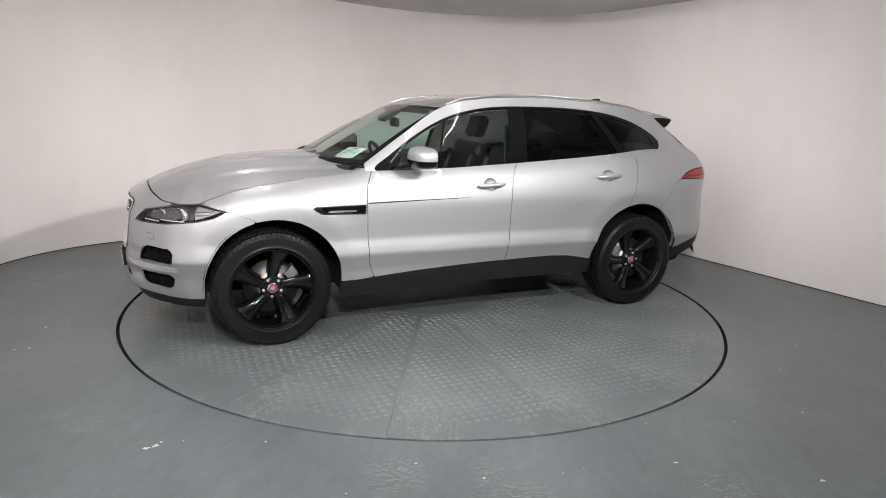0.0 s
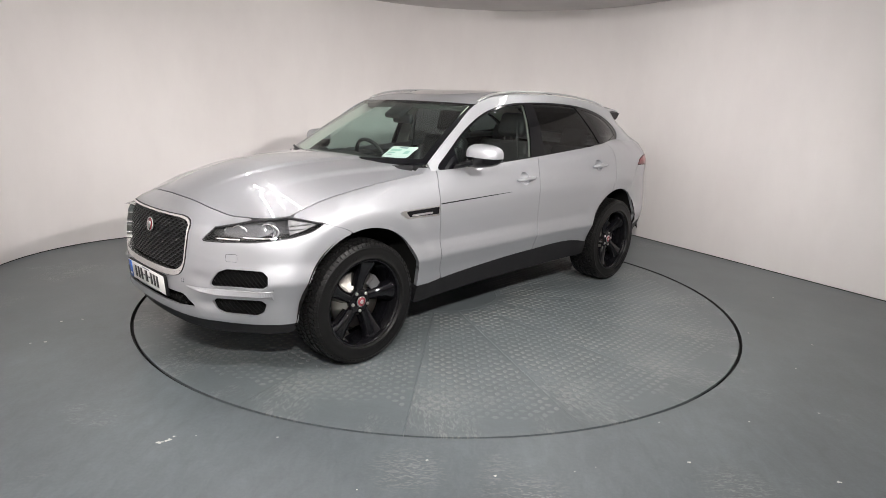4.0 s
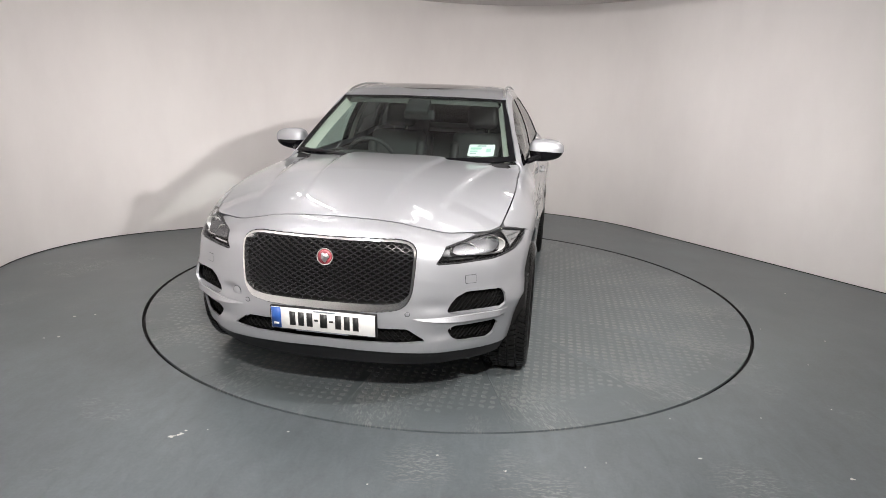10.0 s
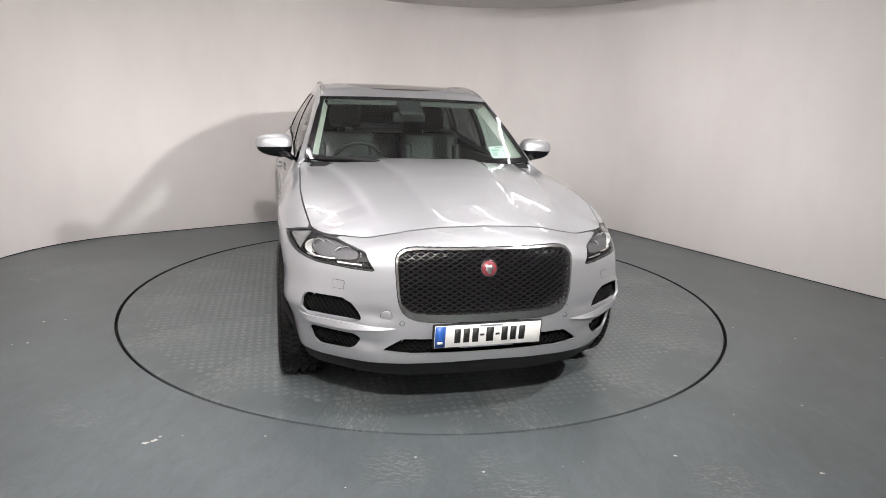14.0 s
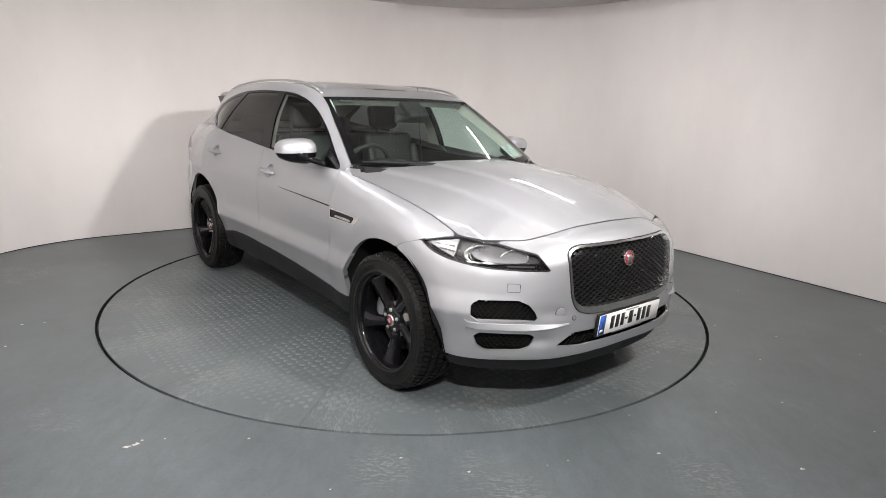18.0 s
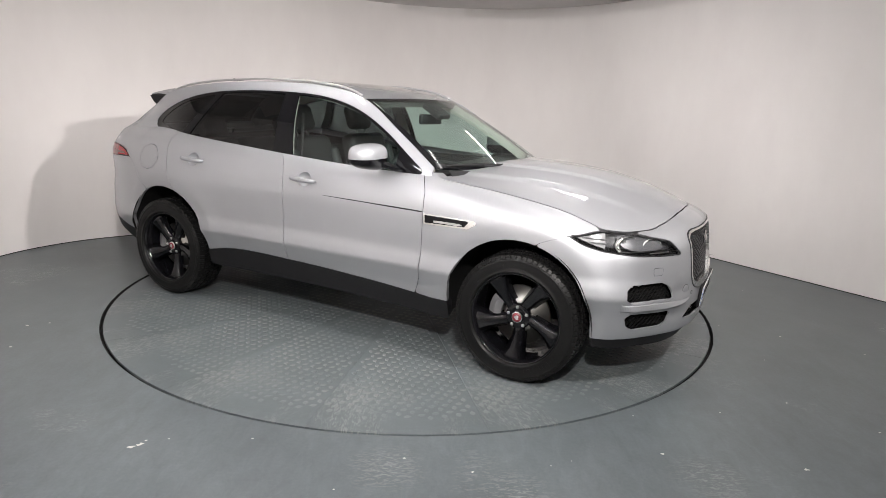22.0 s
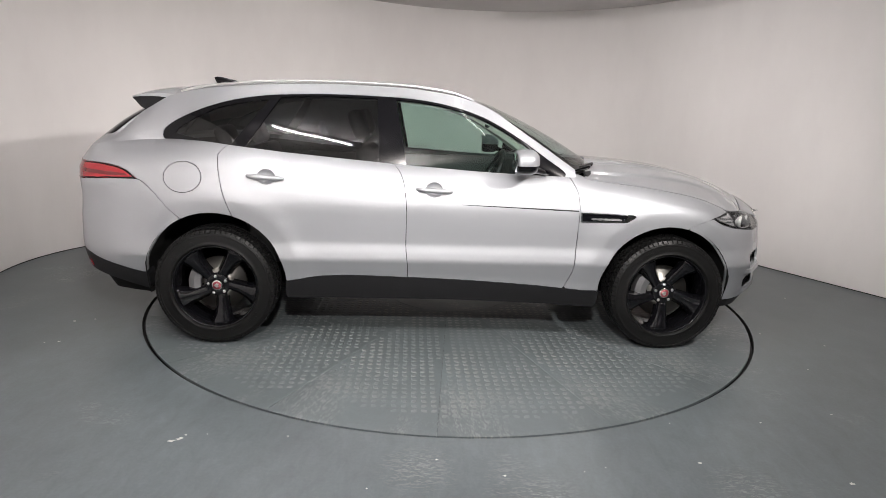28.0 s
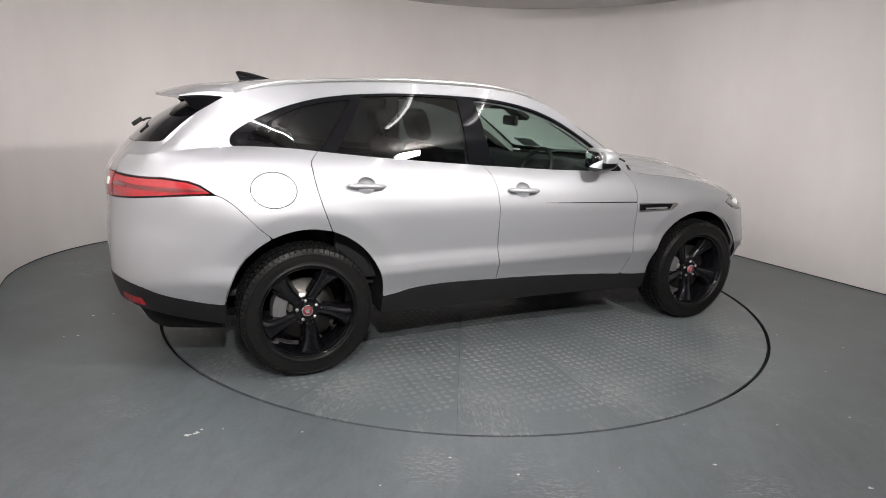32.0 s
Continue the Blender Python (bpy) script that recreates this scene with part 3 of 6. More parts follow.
def cut(fn, us, vs, test, depth=0.012, flip=False):
    """Vertices and faces of the sheet fn(u, v) where test(P, u, v) < 0, with its rim turned in by depth."""
    U, V = np.meshgrid(us, vs, indexing="ij")
    P = fn(U, V)
    D = test(P, U, V)
    D = np.where(np.abs(D) < 0.0012, -1e-6, D)
    nu, nv = U.shape
    prm, index = [], {}

    def corner(i, j):
        k = (i, j)
        if k not in index:
            index[k] = len(prm)
            prm.append((U[i, j], V[i, j]))
        return index[k]

    def cross(a, b):
        k = (a, b) if a < b else (b, a)
        if k not in index:
            d0, d1 = D[k[0]], D[k[1]]
            t = d0 / (d0 - d1)
            index[k] = len(prm)
            prm.append((U[k[0]] + t * (U[k[1]] - U[k[0]]), V[k[0]] + t * (V[k[1]] - V[k[0]])))
        return index[k]

    ins = D < 0
    count = ins[:-1, :-1].astype(int) + ins[1:, :-1] + ins[1:, 1:] + ins[:-1, 1:]
    faces = []
    for i, j in zip(*np.nonzero(count)):
        loop = [(i, j), (i + 1, j), (i + 1, j + 1), (i, j + 1)]
        if count[i, j] == 4:
            faces.append([corner(*c) for c in loop])
            continue
        f = []
        for a, b in zip(loop, loop[1:] + loop[:1]):
            if ins[a]:
                f.append(corner(*a))
            if ins[a] != ins[b]:
                f.append(cross(a, b))
        if len(f) > 2:
            faces.append(f)
    prm = np.array(prm)
    verts = fn(prm[:, 0], prm[:, 1])
    if flip:
        faces = [f[::-1] for f in faces]
    # join vertices that fall together (poles, folded edges)
    key, remap, keep = {}, [], []
    for i, p in enumerate(np.round(verts, 5)):
        k = tuple(p)
        if k not in key:
            key[k] = len(keep)
            keep.append(i)
        remap.append(key[k])
    verts = verts[keep]
    clean = []
    for f in faces:
        g = []
        for i in f:
            if not g or g[-1] != remap[i]:
                g.append(remap[i])
        if len(g) > 1 and g[0] == g[-1]:
            g.pop()
        if len(set(g)) == len(g) and len(g) > 2:
            clean.append(g)
    faces = clean
    if depth:
        normal = np.zeros_like(verts)
        for f in faces:
            n = np.cross(verts[f[1]] - verts[f[0]], verts[f[2]] - verts[f[0]])
            normal[f] += n
        normal /= np.linalg.norm(normal, axis=1, keepdims=True) + 1e-12
        seen = {}
        for f in faces:
            for a, b in zip(f, f[1:] + f[:1]):
                seen[(a, b)] = 1
        rim = [e for e in seen if (e[1], e[0]) not in seen]
        top, low, extra = {}, {}, []
        base = len(verts)
        for e in rim:
            for i in e:
                if i not in top:
                    top[i] = base + len(extra)
                    extra.append(verts[i])
                    low[i] = base + len(extra)
                    extra.append(verts[i] - normal[i] * depth)
        faces = faces + [[top[b], top[a], low[a], low[b]] for a, b in rim]
        if extra:
            verts = np.concatenate([verts, np.array(extra)])
    return verts, faces


def skin(name, data, material, parent, label=""):
    return obj(name, data[0], data[1], material, parent, label, smooth=True)


def mirrored(data):
    return data[0] * np.array([1, -1, 1]), [f[::-1] for f in data[1]]


def pair(name, data, material, parent, label=""):
    """The same part on the left and on the right."""
    return [skin(name, data, material, parent, label), skin(name, mirrored(data), material, parent, label)]


Z0 = 0.22


def ring_half(s, v, inset=0.0):
    z = Z0 + (z_top(s) - Z0) * v
    return ring_at(s, z) if not inset else inset_ring(s, z, inset)


def inset_ring(s, z, inset):
    p = ring_at(s, z)
    c = np.stack([np.clip(p[..., 0], -1.5, 1.4), 0 * p[..., 1], p[..., 2] * 0 + 0.6], -1)
    w = c - p
    return p + w / (np.linalg.norm(w, axis=-1, keepdims=True) + 1e-9) * inset


def ring_full(s, v, inset=0.0):
    p = ring_half(np.abs(s), v, inset)
    return p * np.stack([np.ones_like(s), np.sign(s) + (s == 0), np.ones_like(s)], -1)


GAP = 0.0022
door_f = spline([0.2, 0.364, 0.403, 0.516, 0.591, 0.739, 0.901, 1.008, 1.06, 1.112, 1.2], [0.75, 0.756, 0.768, 0.807, 0.815, 0.821, 0.825, 0.816, 0.794, 0.765, 0.71])
door_m = spline([0.2, 0.31, 0.497, 0.679, 0.858, 0.998, 1.101, 1.168, 1.3], [-0.246, -0.246, -0.243, -0.257, -0.256, -0.266, -0.295, -0.347, -0.42])
door_r = spline([0.2, 0.60, 0.812, 1.001, 1.137, 1.187, 1.215, 1.26], [-1.20, -1.22, -1.302, -1.367, -1.394, -1.398, -1.38, -1.33])
sill_z = spline([-1.0, -0.954, -0.778, -0.603, -0.249, 0.037, 0.582, 0.766, 0.97, 1.05], [0.415, 0.424, 0.453, 0.460, 0.451, 0.442, 0.410, 0.394, 0.383, 0.38])
seam_f = spline([0.2, 0.80, 0.872, 0.905, 1.0], [1.50, 1.53, 1.70, 1.88, 2.0])
seam_r = spline([-2.6, -2.2, -1.9, -1.65, -1.5], [1.045, 1.043, 1.032, 0.826, 0.70])
low_f = spline([-2.32, -1.95, -1.6, -1.4, -1.0, -0.9], [0.358, 0.350, 0.342, 0.330, 0.322, 0.322])
low_r = spline([-2.45, -2.25, -2.18, -2.08, -1.887, -1.8], [0.60, 0.555, 0.525, 0.495, 0.450, 0.44])
HEADLAMP = poly([(-0.80, 0.872), (-0.97, 0.898), (-1.08, 0.905), (-1.20, 0.898), (-1.34, 0.886), (-1.47, 0.866), (-1.60, 0.850), (-1.70, 0.777), (-1.52, 0.779), (-1.30, 0.785), (-1.12, 0.798), (-1.0, 0.808), (-0.88, 0.833)])
GRILLE = poly(soften([(-0.425, 0.885), (-0.2, 0.885), (0.2, 0.885), (0.425, 0.885), (0.425, 0.76), (0.41, 0.60), (0.33, 0.557), (0.1, 0.553), (-0.1, 0.553), (-0.33, 0.557), (-0.41, 0.60), (-0.425, 0.76)], 3))
INTAKE_UP = poly(soften([(-1.178, 0.64), (-1.35, 0.641), (-1.54, 0.641), (-1.64, 0.556), (-1.60, 0.536), (-1.40, 0.535), (-1.178, 0.533)], 1))
INTAKE_LOW = poly(soften([(-1.19, 0.475), (-1.40, 0.474), (-1.635, 0.477), (-1.57, 0.397), (-1.40, 0.385), (-1.24, 0.378)], 1))
MOUTH = poly([(-0.40, 0.472), (0.40, 0.472), (0.49, 0.410), (0.36, 0.400), (-0.36, 0.400), (-0.49, 0.410)])
FUEL = poly([(-1.603 + 0.117 * math.cos(a), 1.052 + 0.091 * math.sin(a)) for a in np.linspace(0, 2 * math.pi, 48, endpoint=False)])


def arch(P, grow=0.0):
    """Positive inside the wheel arches."""
    x, z = P[..., 0], P[..., 2]
    a = 0.425 + grow - np.hypot(x - 1.415, z - 0.395)
    b = 0.430 + grow - np.hypot(x + 1.432, z - 0.415)
    # below the wheel centre the openings run straight down
    a = np.where(z < 0.395, np.maximum(a, 0.425 + grow - np.abs(x - 1.415)), a)
    b = np.where(z < 0.415, np.maximum(b, 0.430 + grow - np.abs(x + 1.432)), b)
    return np.maximum(a, b)


def q_of(P):
    return np.abs(P[..., 1]) - P[..., 0]


def both(*tests):
    out = tests[0]
    for t in tests[1:]:
        out = np.maximum(out, t)
    return out


def s_rear(y):
    ss = np.linspace(S_END - 1.2, S_END, 800)
    return float(np.interp(-y, -_py(ss), ss))


SR = s_rear(0.60)
ST = float(s_of_x(-1.89))
TAIL_OUT = poly([(ST, 1.030), (ST + 0.07, 1.078), (ST + 0.13, 1.100), (ST + 0.25, 1.115), (SR - 0.003, 1.124), (SR - 0.003, 0.998), (ST + 0.3, 1.020), (ST + 0.15, 1.028)])
TAIL_IN = poly([(SR + 0.003, 1.124), (SR + 0.20, 1.122), (SR + 0.17, 1.03), (SR + 0.08, 1.00), (SR + 0.003, 0.998)])

VS, VD = np.linspace(0, 1, 64), np.linspace(0, 1, 90)
S_SEAM = float(s_of_x(1.45))
S_DOOR = float(s_of_x(0.70))
fine_f = np.linspace(-S_SEAM, S_SEAM, 190)


def t_bumper(P, s, v):
    y, z, q = P[..., 1], P[..., 2], q_of(P)
    return both(seam_f(z) - P[..., 0] + GAP, arch(P), -HEADLAMP(q, z) + GAP, -np.where(q < -1.5, GRILLE(y, z), 1), -INTAKE_UP(q, z), -INTAKE_LOW(q, z), -np.where(q < -1.5, MOUTH(y, z), 1), low_f(q) - z, 0.7 * (v - 0.9966))


def t_fender(P, s, v):
    x, z = P[..., 0], P[..., 2]
    return both(door_f(z) - x + GAP, x - seam_f(z) + GAP, arch(P), -HEADLAMP(q_of(P), z) + GAP, sill_z(x) - z, np.where(x > 0.87, 0.8 * (v - 0.9965), -1))


HANDLES = ((-0.088, 1.011), (-1.107, 1.066))


def cup_r(P, k):
    hx, hz = HANDLES[k]
    return np.hypot((P[..., 0] - hx) / 0.055, (P[..., 2] - hz) / 0.046)


def t_door1(P, s, v):
    x, z = P[..., 0], P[..., 2]
    return both(x - door_f(z) + GAP, door_m(z) - x + GAP, sill_z(x) - z, 0.046 * (1 - cup_r(P, 0)))


def t_door2(P, s, v):
    x, z = P[..., 0], P[..., 2]
    return both(x - door_m(z) + GAP, door_r(z) - x + GAP, sill_z(x) - z, arch(P), 0.046 * (1 - cup_r(P, 1)))


def t_quarter(P, s, v):
    x, z = P[..., 0], P[..., 2]
    return both(x - door_r(z) + GAP, seam_r(x) - z + GAP, arch(P), -TAIL_OUT(s, z) + GAP, s - SR + GAP)


def t_rbumper(P, s, v):
    x, z = P[..., 0], P[..., 2]
    return both(z - seam_r(x) + GAP, arch(P), x + 1.5, low_r(x) - z, z - np.where(np.abs(P[..., 1]) < 0.52, 0.80, 2) + GAP, -TAIL_OUT(s, z) + GAP, -TAIL_IN(s, z) + GAP)


car = tagged(new("car"), "silver metallic SUV with black alloy wheels on the turntable", "car")
bumper = skin("front_bumper", cut(ring_full, fine_f, VD, t_bumper, 0.012), SILVER, car, "silver front bumper with side intakes")
fender = pair("fender", cut(ring_half, np.linspace(float(s_of_x(1.92)), S_DOOR, 90), VS, t_fender, 0.03), SILVER, car)
front_door = pair("front_door", cut(ring_half, np.linspace(float(s_of_x(0.86)), float(s_of_x(-0.46)), 110), VD, t_door1, 0.006), SILVER, car)
rear_door = pair("rear_door", cut(ring_half, np.linspace(float(s_of_x(-0.2)), float(s_of_x(-1.45)), 110), VD, t_door2, 0.006), SILVER, car)
S_Q = np.linspace(float(s_of_x(-1.22)), SR + 0.02, 130)
skin("rear_quarter_panel", cut(ring_half, S_Q, VD, t_quarter, 0.03), SILVER, car)
# the fuel flap is on the right
skin("rear_quarter_panel", mirrored(cut(ring_half, S_Q, VD, lambda P, s, v: both(t_quarter(P, s, v), -FUEL(P[..., 0], P[..., 2]) + 0.001), 0.03)), SILVER, car)
_sr = np.linspace(float(s_of_x(-1.4)), S_END, 96)
_rear_fn = lambda s, v: ring_full(np.where(s <= S_END, s, -(2 * S_END - s)), v)
rear_bumper = skin("rear_bumper", cut(_rear_fn, np.concatenate([_sr, (2 * S_END - _sr)[::-1][1:]]), VS, lambda P, s, v: t_rbumper(P, np.minimum(s, 2 * S_END - s), v), 0.02), SILVER, car)
tailgate = skin("tailgate", cut(_rear_fn, np.concatenate([_sr, (2 * S_END - _sr)[::-1][1:]]), VS,
                                lambda P, s, v: both(SR + GAP - np.minimum(s, 2 * S_END - s), -TAIL_IN(np.minimum(s, 2 * S_END - s), P[..., 2]) + GAP,
                                                     np.where(np.abs(P[..., 1]) < 0.52, 0.80, seam_r(P[..., 0])) - P[..., 2] + GAP), 0.02), SILVER, car)
skin("fuel_flap", mirrored(cut(ring_half, np.linspace(float(s_of_x(-1.4)), float(s_of_x(-1.8)), 40), VS, lambda P, s, v: FUEL(P[..., 0], P[..., 2]) + 0.003, 0.012)), SILVER, car, "round fuel flap")
# black lower edges
pair("sill", cut(lambda s, v: ring_half(s, v) + np.stack([0 * s, 0 * s + 0.004, 0 * s], -1), np.linspace(float(s_of_x(1.1)), float(s_of_x(-1.1)), 90), np.linspace(0, 0.5, 40),
                 lambda P, s, v: both(P[..., 2] - sill_z(P[..., 0]) + 0.003, spline([-1, 0, 1.05], [0.300, 0.295, 0.262])(P[..., 0]) - P[..., 2], arch(P, -0.004)), 0.06), PLASTIC, car, "black plastic sill")
skin("front_lip", cut(lambda s, v: ring_full(s, v, 0.012), fine_f, np.linspace(0, 0.4, 30), lambda P, s, v: both(P[..., 2] - low_f(q_of(P)) - 0.004, 0.262 - P[..., 2], 1.76 - P[..., 0], arch(P)), 0.10), PLASTIC, car, "black plastic front lip")
skin("rear_lower_cladding", cut(lambda s, v: _rear_fn(s, v), np.concatenate([_sr, (2 * S_END - _sr)[::-1][1:]]), np.linspace(0, 0.5, 30),
                                lambda P, s, v: both(P[..., 2] - low_r(P[..., 0]) + 0.003, spline([-2.45, -2.3, -2.1, -1.85], [0.45, 0.44, 0.385, 0.325])(P[..., 0]) - P[..., 2], P[..., 0] + 1.6, arch(P)), 0.08), PLASTIC, car, "black plastic lower rear bumper")
# dark body behind the gaps
skin("inner_body", cut(lambda s, v: ring_full(s, v, 0.045), np.linspace(-S_END, S_END, 260), np.linspace(0.05, 0.97, 30), lambda P, s, v: both(arch(P, 0.012), -HEADLAMP(q_of(P), P[..., 2]) - 0.02), 0), LINER, car)


# ---------------------------------------------------------------- bonnet
S_H = float(s_of_x(0.868))
_knots = [0.0, 0.35, 0.68, float(s_of_x(1.86)), float(s_of_x(1.5)), S_H]
spine_x = spline(_knots, [2.098, 1.99, 1.86, 1.72, 1.45, 1.075])
hood_zc = spline([1.0, 1.25, 1.5, 1.7, 1.9, 2.05, 2.12, 2.152], [1.150, 1.143, 1.122, 1.095, 1.052, 1.006, 0.978, 0.962])
_zc = np.polyfit(*np.array([(x, float(hood_zc(x))) for x in np.linspace(1.0, 2.152, 40)]).T, 5)
_edge = ring_at(np.linspace(0, S_H, 80), z_top(np.linspace(0, S_H, 80)))
_fall = lambda y: 0.9 * (y / 0.85) ** 2 + 0.1 * (y / 0.85) ** 4
_drop = np.linalg.lstsq(np.stack([_fall(_edge[:, 1]) * _edge[:, 0] ** k for k in range(7)], 1), np.polyval(_zc, np.clip(_edge[:, 0], 0.95, 2.16)) - _edge[:, 2], rcond=None)[0]


def dome(x, y):
    """The bonnet's smooth crown, before its creases."""
    return np.polyval(_zc, np.clip(x, 0.95, 2.16)) - _fall(y) * sum(c * x ** k for k, c in enumerate(_drop))


def hood_at(s, b):
    a = np.abs(s)
    e = ring_at(a, z_top(a))
    x = e[..., 0] + (spine_x(a) - e[..., 0]) * b
    y = e[..., 1] * (1 - b)
    z = dome(x, y) + (e[..., 2] - dome(e[..., 0], e[..., 1])) * (1 - b) ** 4
    # the raised middle and the shoulders step up along creases that close in towards the nose
    along = np.clip((2.12 - x) / 0.5, 0, 1) * np.clip(b * 5, 0, 1)
    for y0, y1, high, wide in ((0.33, 0.21, 0.011, 0.013), (0.63, 0.46, 0.014, 0.018)):
        line = y0 + (y1 - y0) * np.clip((x - 1.0) / 1.1, 0, 1)
        z = z + high * along * 0.5 * (1 + np.tanh((line - y) / wide))
    return np.stack([x, y * np.where(s < 0, -1, 1), z], -1)


skin("bonnet", cut(hood_at, np.linspace(-S_H, S_H, 280), np.linspace(0, 1, 72), lambda P, s, b: both(0.003 - b, np.abs(s) - S_H - 1), 0.02), SILVER, car, "silver bonnet with raised creases")


# ---------------------------------------------------------------- cabin
W_ = np.linspace(0, 1, 40)
DLO = poly(soften([(-1.83, 1.272), (-1.74, 1.36), (-1.565, 1.449), (-1.390, 1.507), (-1.216, 1.540), (-1.043, 1.557), (-0.764, 1.569), (-0.342, 1.563), (-0.129, 1.546), (0.087, 1.503), (0.271, 1.435), (0.459, 1.328), (0.613, 1.222),
                   (0.80, 1.098), (0.53, 1.095), (0.2, 1.10), (-0.35, 1.13), (-0.68, 1.15), (-1.03, 1.18), (-1.31, 1.20), (-1.6, 1.235), (-1.79, 1.245)], 2))
X_SIDE = np.linspace(X_C, 0.81, 225)
pair("body_side_frame", cut(side_at, X_SIDE, W_, lambda P, x, w: both(-DLO(x, P[..., 2]), P[..., 0] * 0 - 1), 0.02, True), SILVER, car, "silver roof frame and pillars")


def inset_side(x, w, d):
    p = side_at(x, w)
    return p - np.stack([0 * x, 0 * x + d, 0 * x], -1)


def lean(x0, z0, x1, z1):
    """Slanting line x(z)."""
    return lambda z: x0 + (x1 - x0) * (z - z0) / (z1 - z0)


b_front, b_rear, c_front, c_rear = lean(-0.262, 1.15, -0.340, 1.55), lean(-0.43, 1.18, -0.455, 1.56), lean(-1.255, 1.22, -1.055, 1.54), lean(-1.285, 1.24, -1.06, 1.54)
IN = 0.016


def t_glass1(P, x, w):
    return both(DLO(x, P[..., 2]) + IN, b_front(P[..., 2]) - x, x - 0.57)


def t_glass2(P, x, w):
    return both(DLO(x, P[..., 2]) + IN, x - b_rear(P[..., 2]), c_front(P[..., 2]) - x)


def t_glass3(P, x, w):
    return both(DLO(x, P[..., 2]) + IN + 0.012 + 0.03 * np.clip((-1.45 - x) / 0.3, 0, 1), x - c_rear(P[..., 2]) + 0.05)


pair("front_window", cut(lambda x, w: inset_side(x, w, 0.010), X_SIDE, W_, t_glass1, 0.004, True), DOORGLASS, car, "lightly tinted front door window")
pair("rear_window", cut(lambda x, w: inset_side(x, w, 0.010), X_SIDE, W_, t_glass2, 0.004, True), PRIVACY, car, "dark tinted rear door window")
pair("quarter_window", cut(lambda x, w: inset_side(x, w, 0.008), X_SIDE, W_, t_glass3, 0.004, True), PRIVACY, car, "dark tinted quarter window")
pair("window_surround", cut(lambda x, w: inset_side(x, w, 0.005), X_SIDE, W_, lambda P, x, w: both(DLO(x, P[..., 2]) + 0.002, -t_glass1(P, x, w), -t_glass2(P, x, w), -t_glass3(P, x, w)), 0.012, True), GLOSSBLACK, car, "gloss black window surround")

# windscreen, from its lower edge (v = 0) to the roof (v = 1); u across, -1 to 1
def screen_at(u, v):
    a = np.abs(u)
    bx, by, bz = 1.105 - 0.295 * a ** 2.2, 0.775 * u, 1.128 + 0.020 * a ** 2
    tx, ty, tz = 0.285 - 0.085 * a ** 2, 0.634 * u, 1.546 - 0.012 * a ** 2
    bow = 0.022 * np.sin(np.pi * v)
    return np.stack([bx + (tx - bx) * v + bow * 0.45, by + (ty - by) * v, bz + (tz - bz) * v + bow * (1 - 0.6 * a ** 2)], -1)


_u = np.linspace(-1, 1, 60)
skin("windscreen", cut(screen_at, _u, np.linspace(0, 1, 30), lambda P, u, v: both(np.abs(u) - 0.945, 0.06 - v, v - 0.965), 0.005), SCREEN, car, "clear windscreen")
skin("windscreen_border", cut(lambda u, v: screen_at(u, v) - np.array([0.001, 0, 0.001]), _u, np.linspace(0, 1, 40), lambda P, u, v: both(np.abs(u) - 0.992, -both(np.abs(u) - 0.945, 0.06 - v, v - 0.965)), 0.01), GLOSSBLACK, car, "black band round the windscreen")


# cowl between bonnet and windscreen
def cowl_at(u, v):
    p = screen_at(u, 0 * v)
    a = np.abs(u)
    e = hood_at(np.where(u < 0, -1, 1) * (S_H - 0.0), 1 - a ** 0.9 * 0.999)
    e = np.stack([1.085 - 0.155 * a ** 2.4, u * 0.80, 1.140 - 0.06 * a ** 3], -1)
    p = p + np.array([0.03, 0, -0.012])
    q = e + np.array([-0.02, 0, -0.022])
    return p + (q - p) * v[..., None]


skin("cowl_panel", cut(cowl_at, _u, np.linspace(0, 1, 8), lambda P, u, v: np.abs(u) - 0.93, 0.01, True), PLASTIC, car, "black plastic cowl below the windscreen")
ROOF_PANE = poly(soften([(0.08, -0.50), (0.08, 0.50), (-1.25, 0.47), (-1.25, -0.47)], 2))
X_ROOF = np.linspace(-1.74, 0.285, 110)
roof_fn = lambda x, q: roof_at(x, np.abs(q)) * np.stack([np.ones_like(q), np.where(q < 0, -1, 1), np.ones_like(q)], -1)
skin("roof", cut(roof_fn, X_ROOF, np.linspace(-1, 1, 72), lambda P, x, q: both(-ROOF_PANE(P[..., 0], P[..., 1]) + 0.002, x - 5), 0.015), SILVER, car, "silver roof round a dark glass panel")
skin("roof_glass", cut(lambda x, q: roof_fn(x, q) - np.array([0, 0, 0.002]), X_ROOF, np.linspace(-1, 1, 72), lambda P, x, q: ROOF_PANE(P[..., 0], P[..., 1]) + 0.003, 0.01), ROOFGLASS, car, "dark panoramic roof glass")


# rear screen and spoiler
def rear_at(u, v):
    """u across, v from the tailgate's shoulder (0) to under the spoiler (1)."""
    a = np.abs(u)
    s_c = s_of_x(X_C)
    b = ring_at(s_c + (S_END - s_c) * (1 - a), z_top(s_c + (S_END - s_c) * (1 - a)))
    top = np.stack([-1.80 + 0.03 * a ** 2, 0.575 * a, 1.545 - 0.025 * a ** 2], -1)
    c, d = side_at(X_C + 0 * a, 1 + 0 * a), np.array([-1.77, 0.575, 1.52])
    edge = side_at(X_C + 0.43 * v, 1 + 0 * v) - (c + (d - c) * v[..., None])
    p = b + (top - b) * v[..., None] + edge * (a ** 4)[..., None]
    bow = 0.035 * np.sin(np.pi * v) * (1 - a ** 4)
    p = p + np.stack([-bow * 0.6, 0 * bow, bow], -1)
    return p * np.stack([np.ones_like(a), np.where(u < 0, -1, 1), np.ones_like(a)], -1)


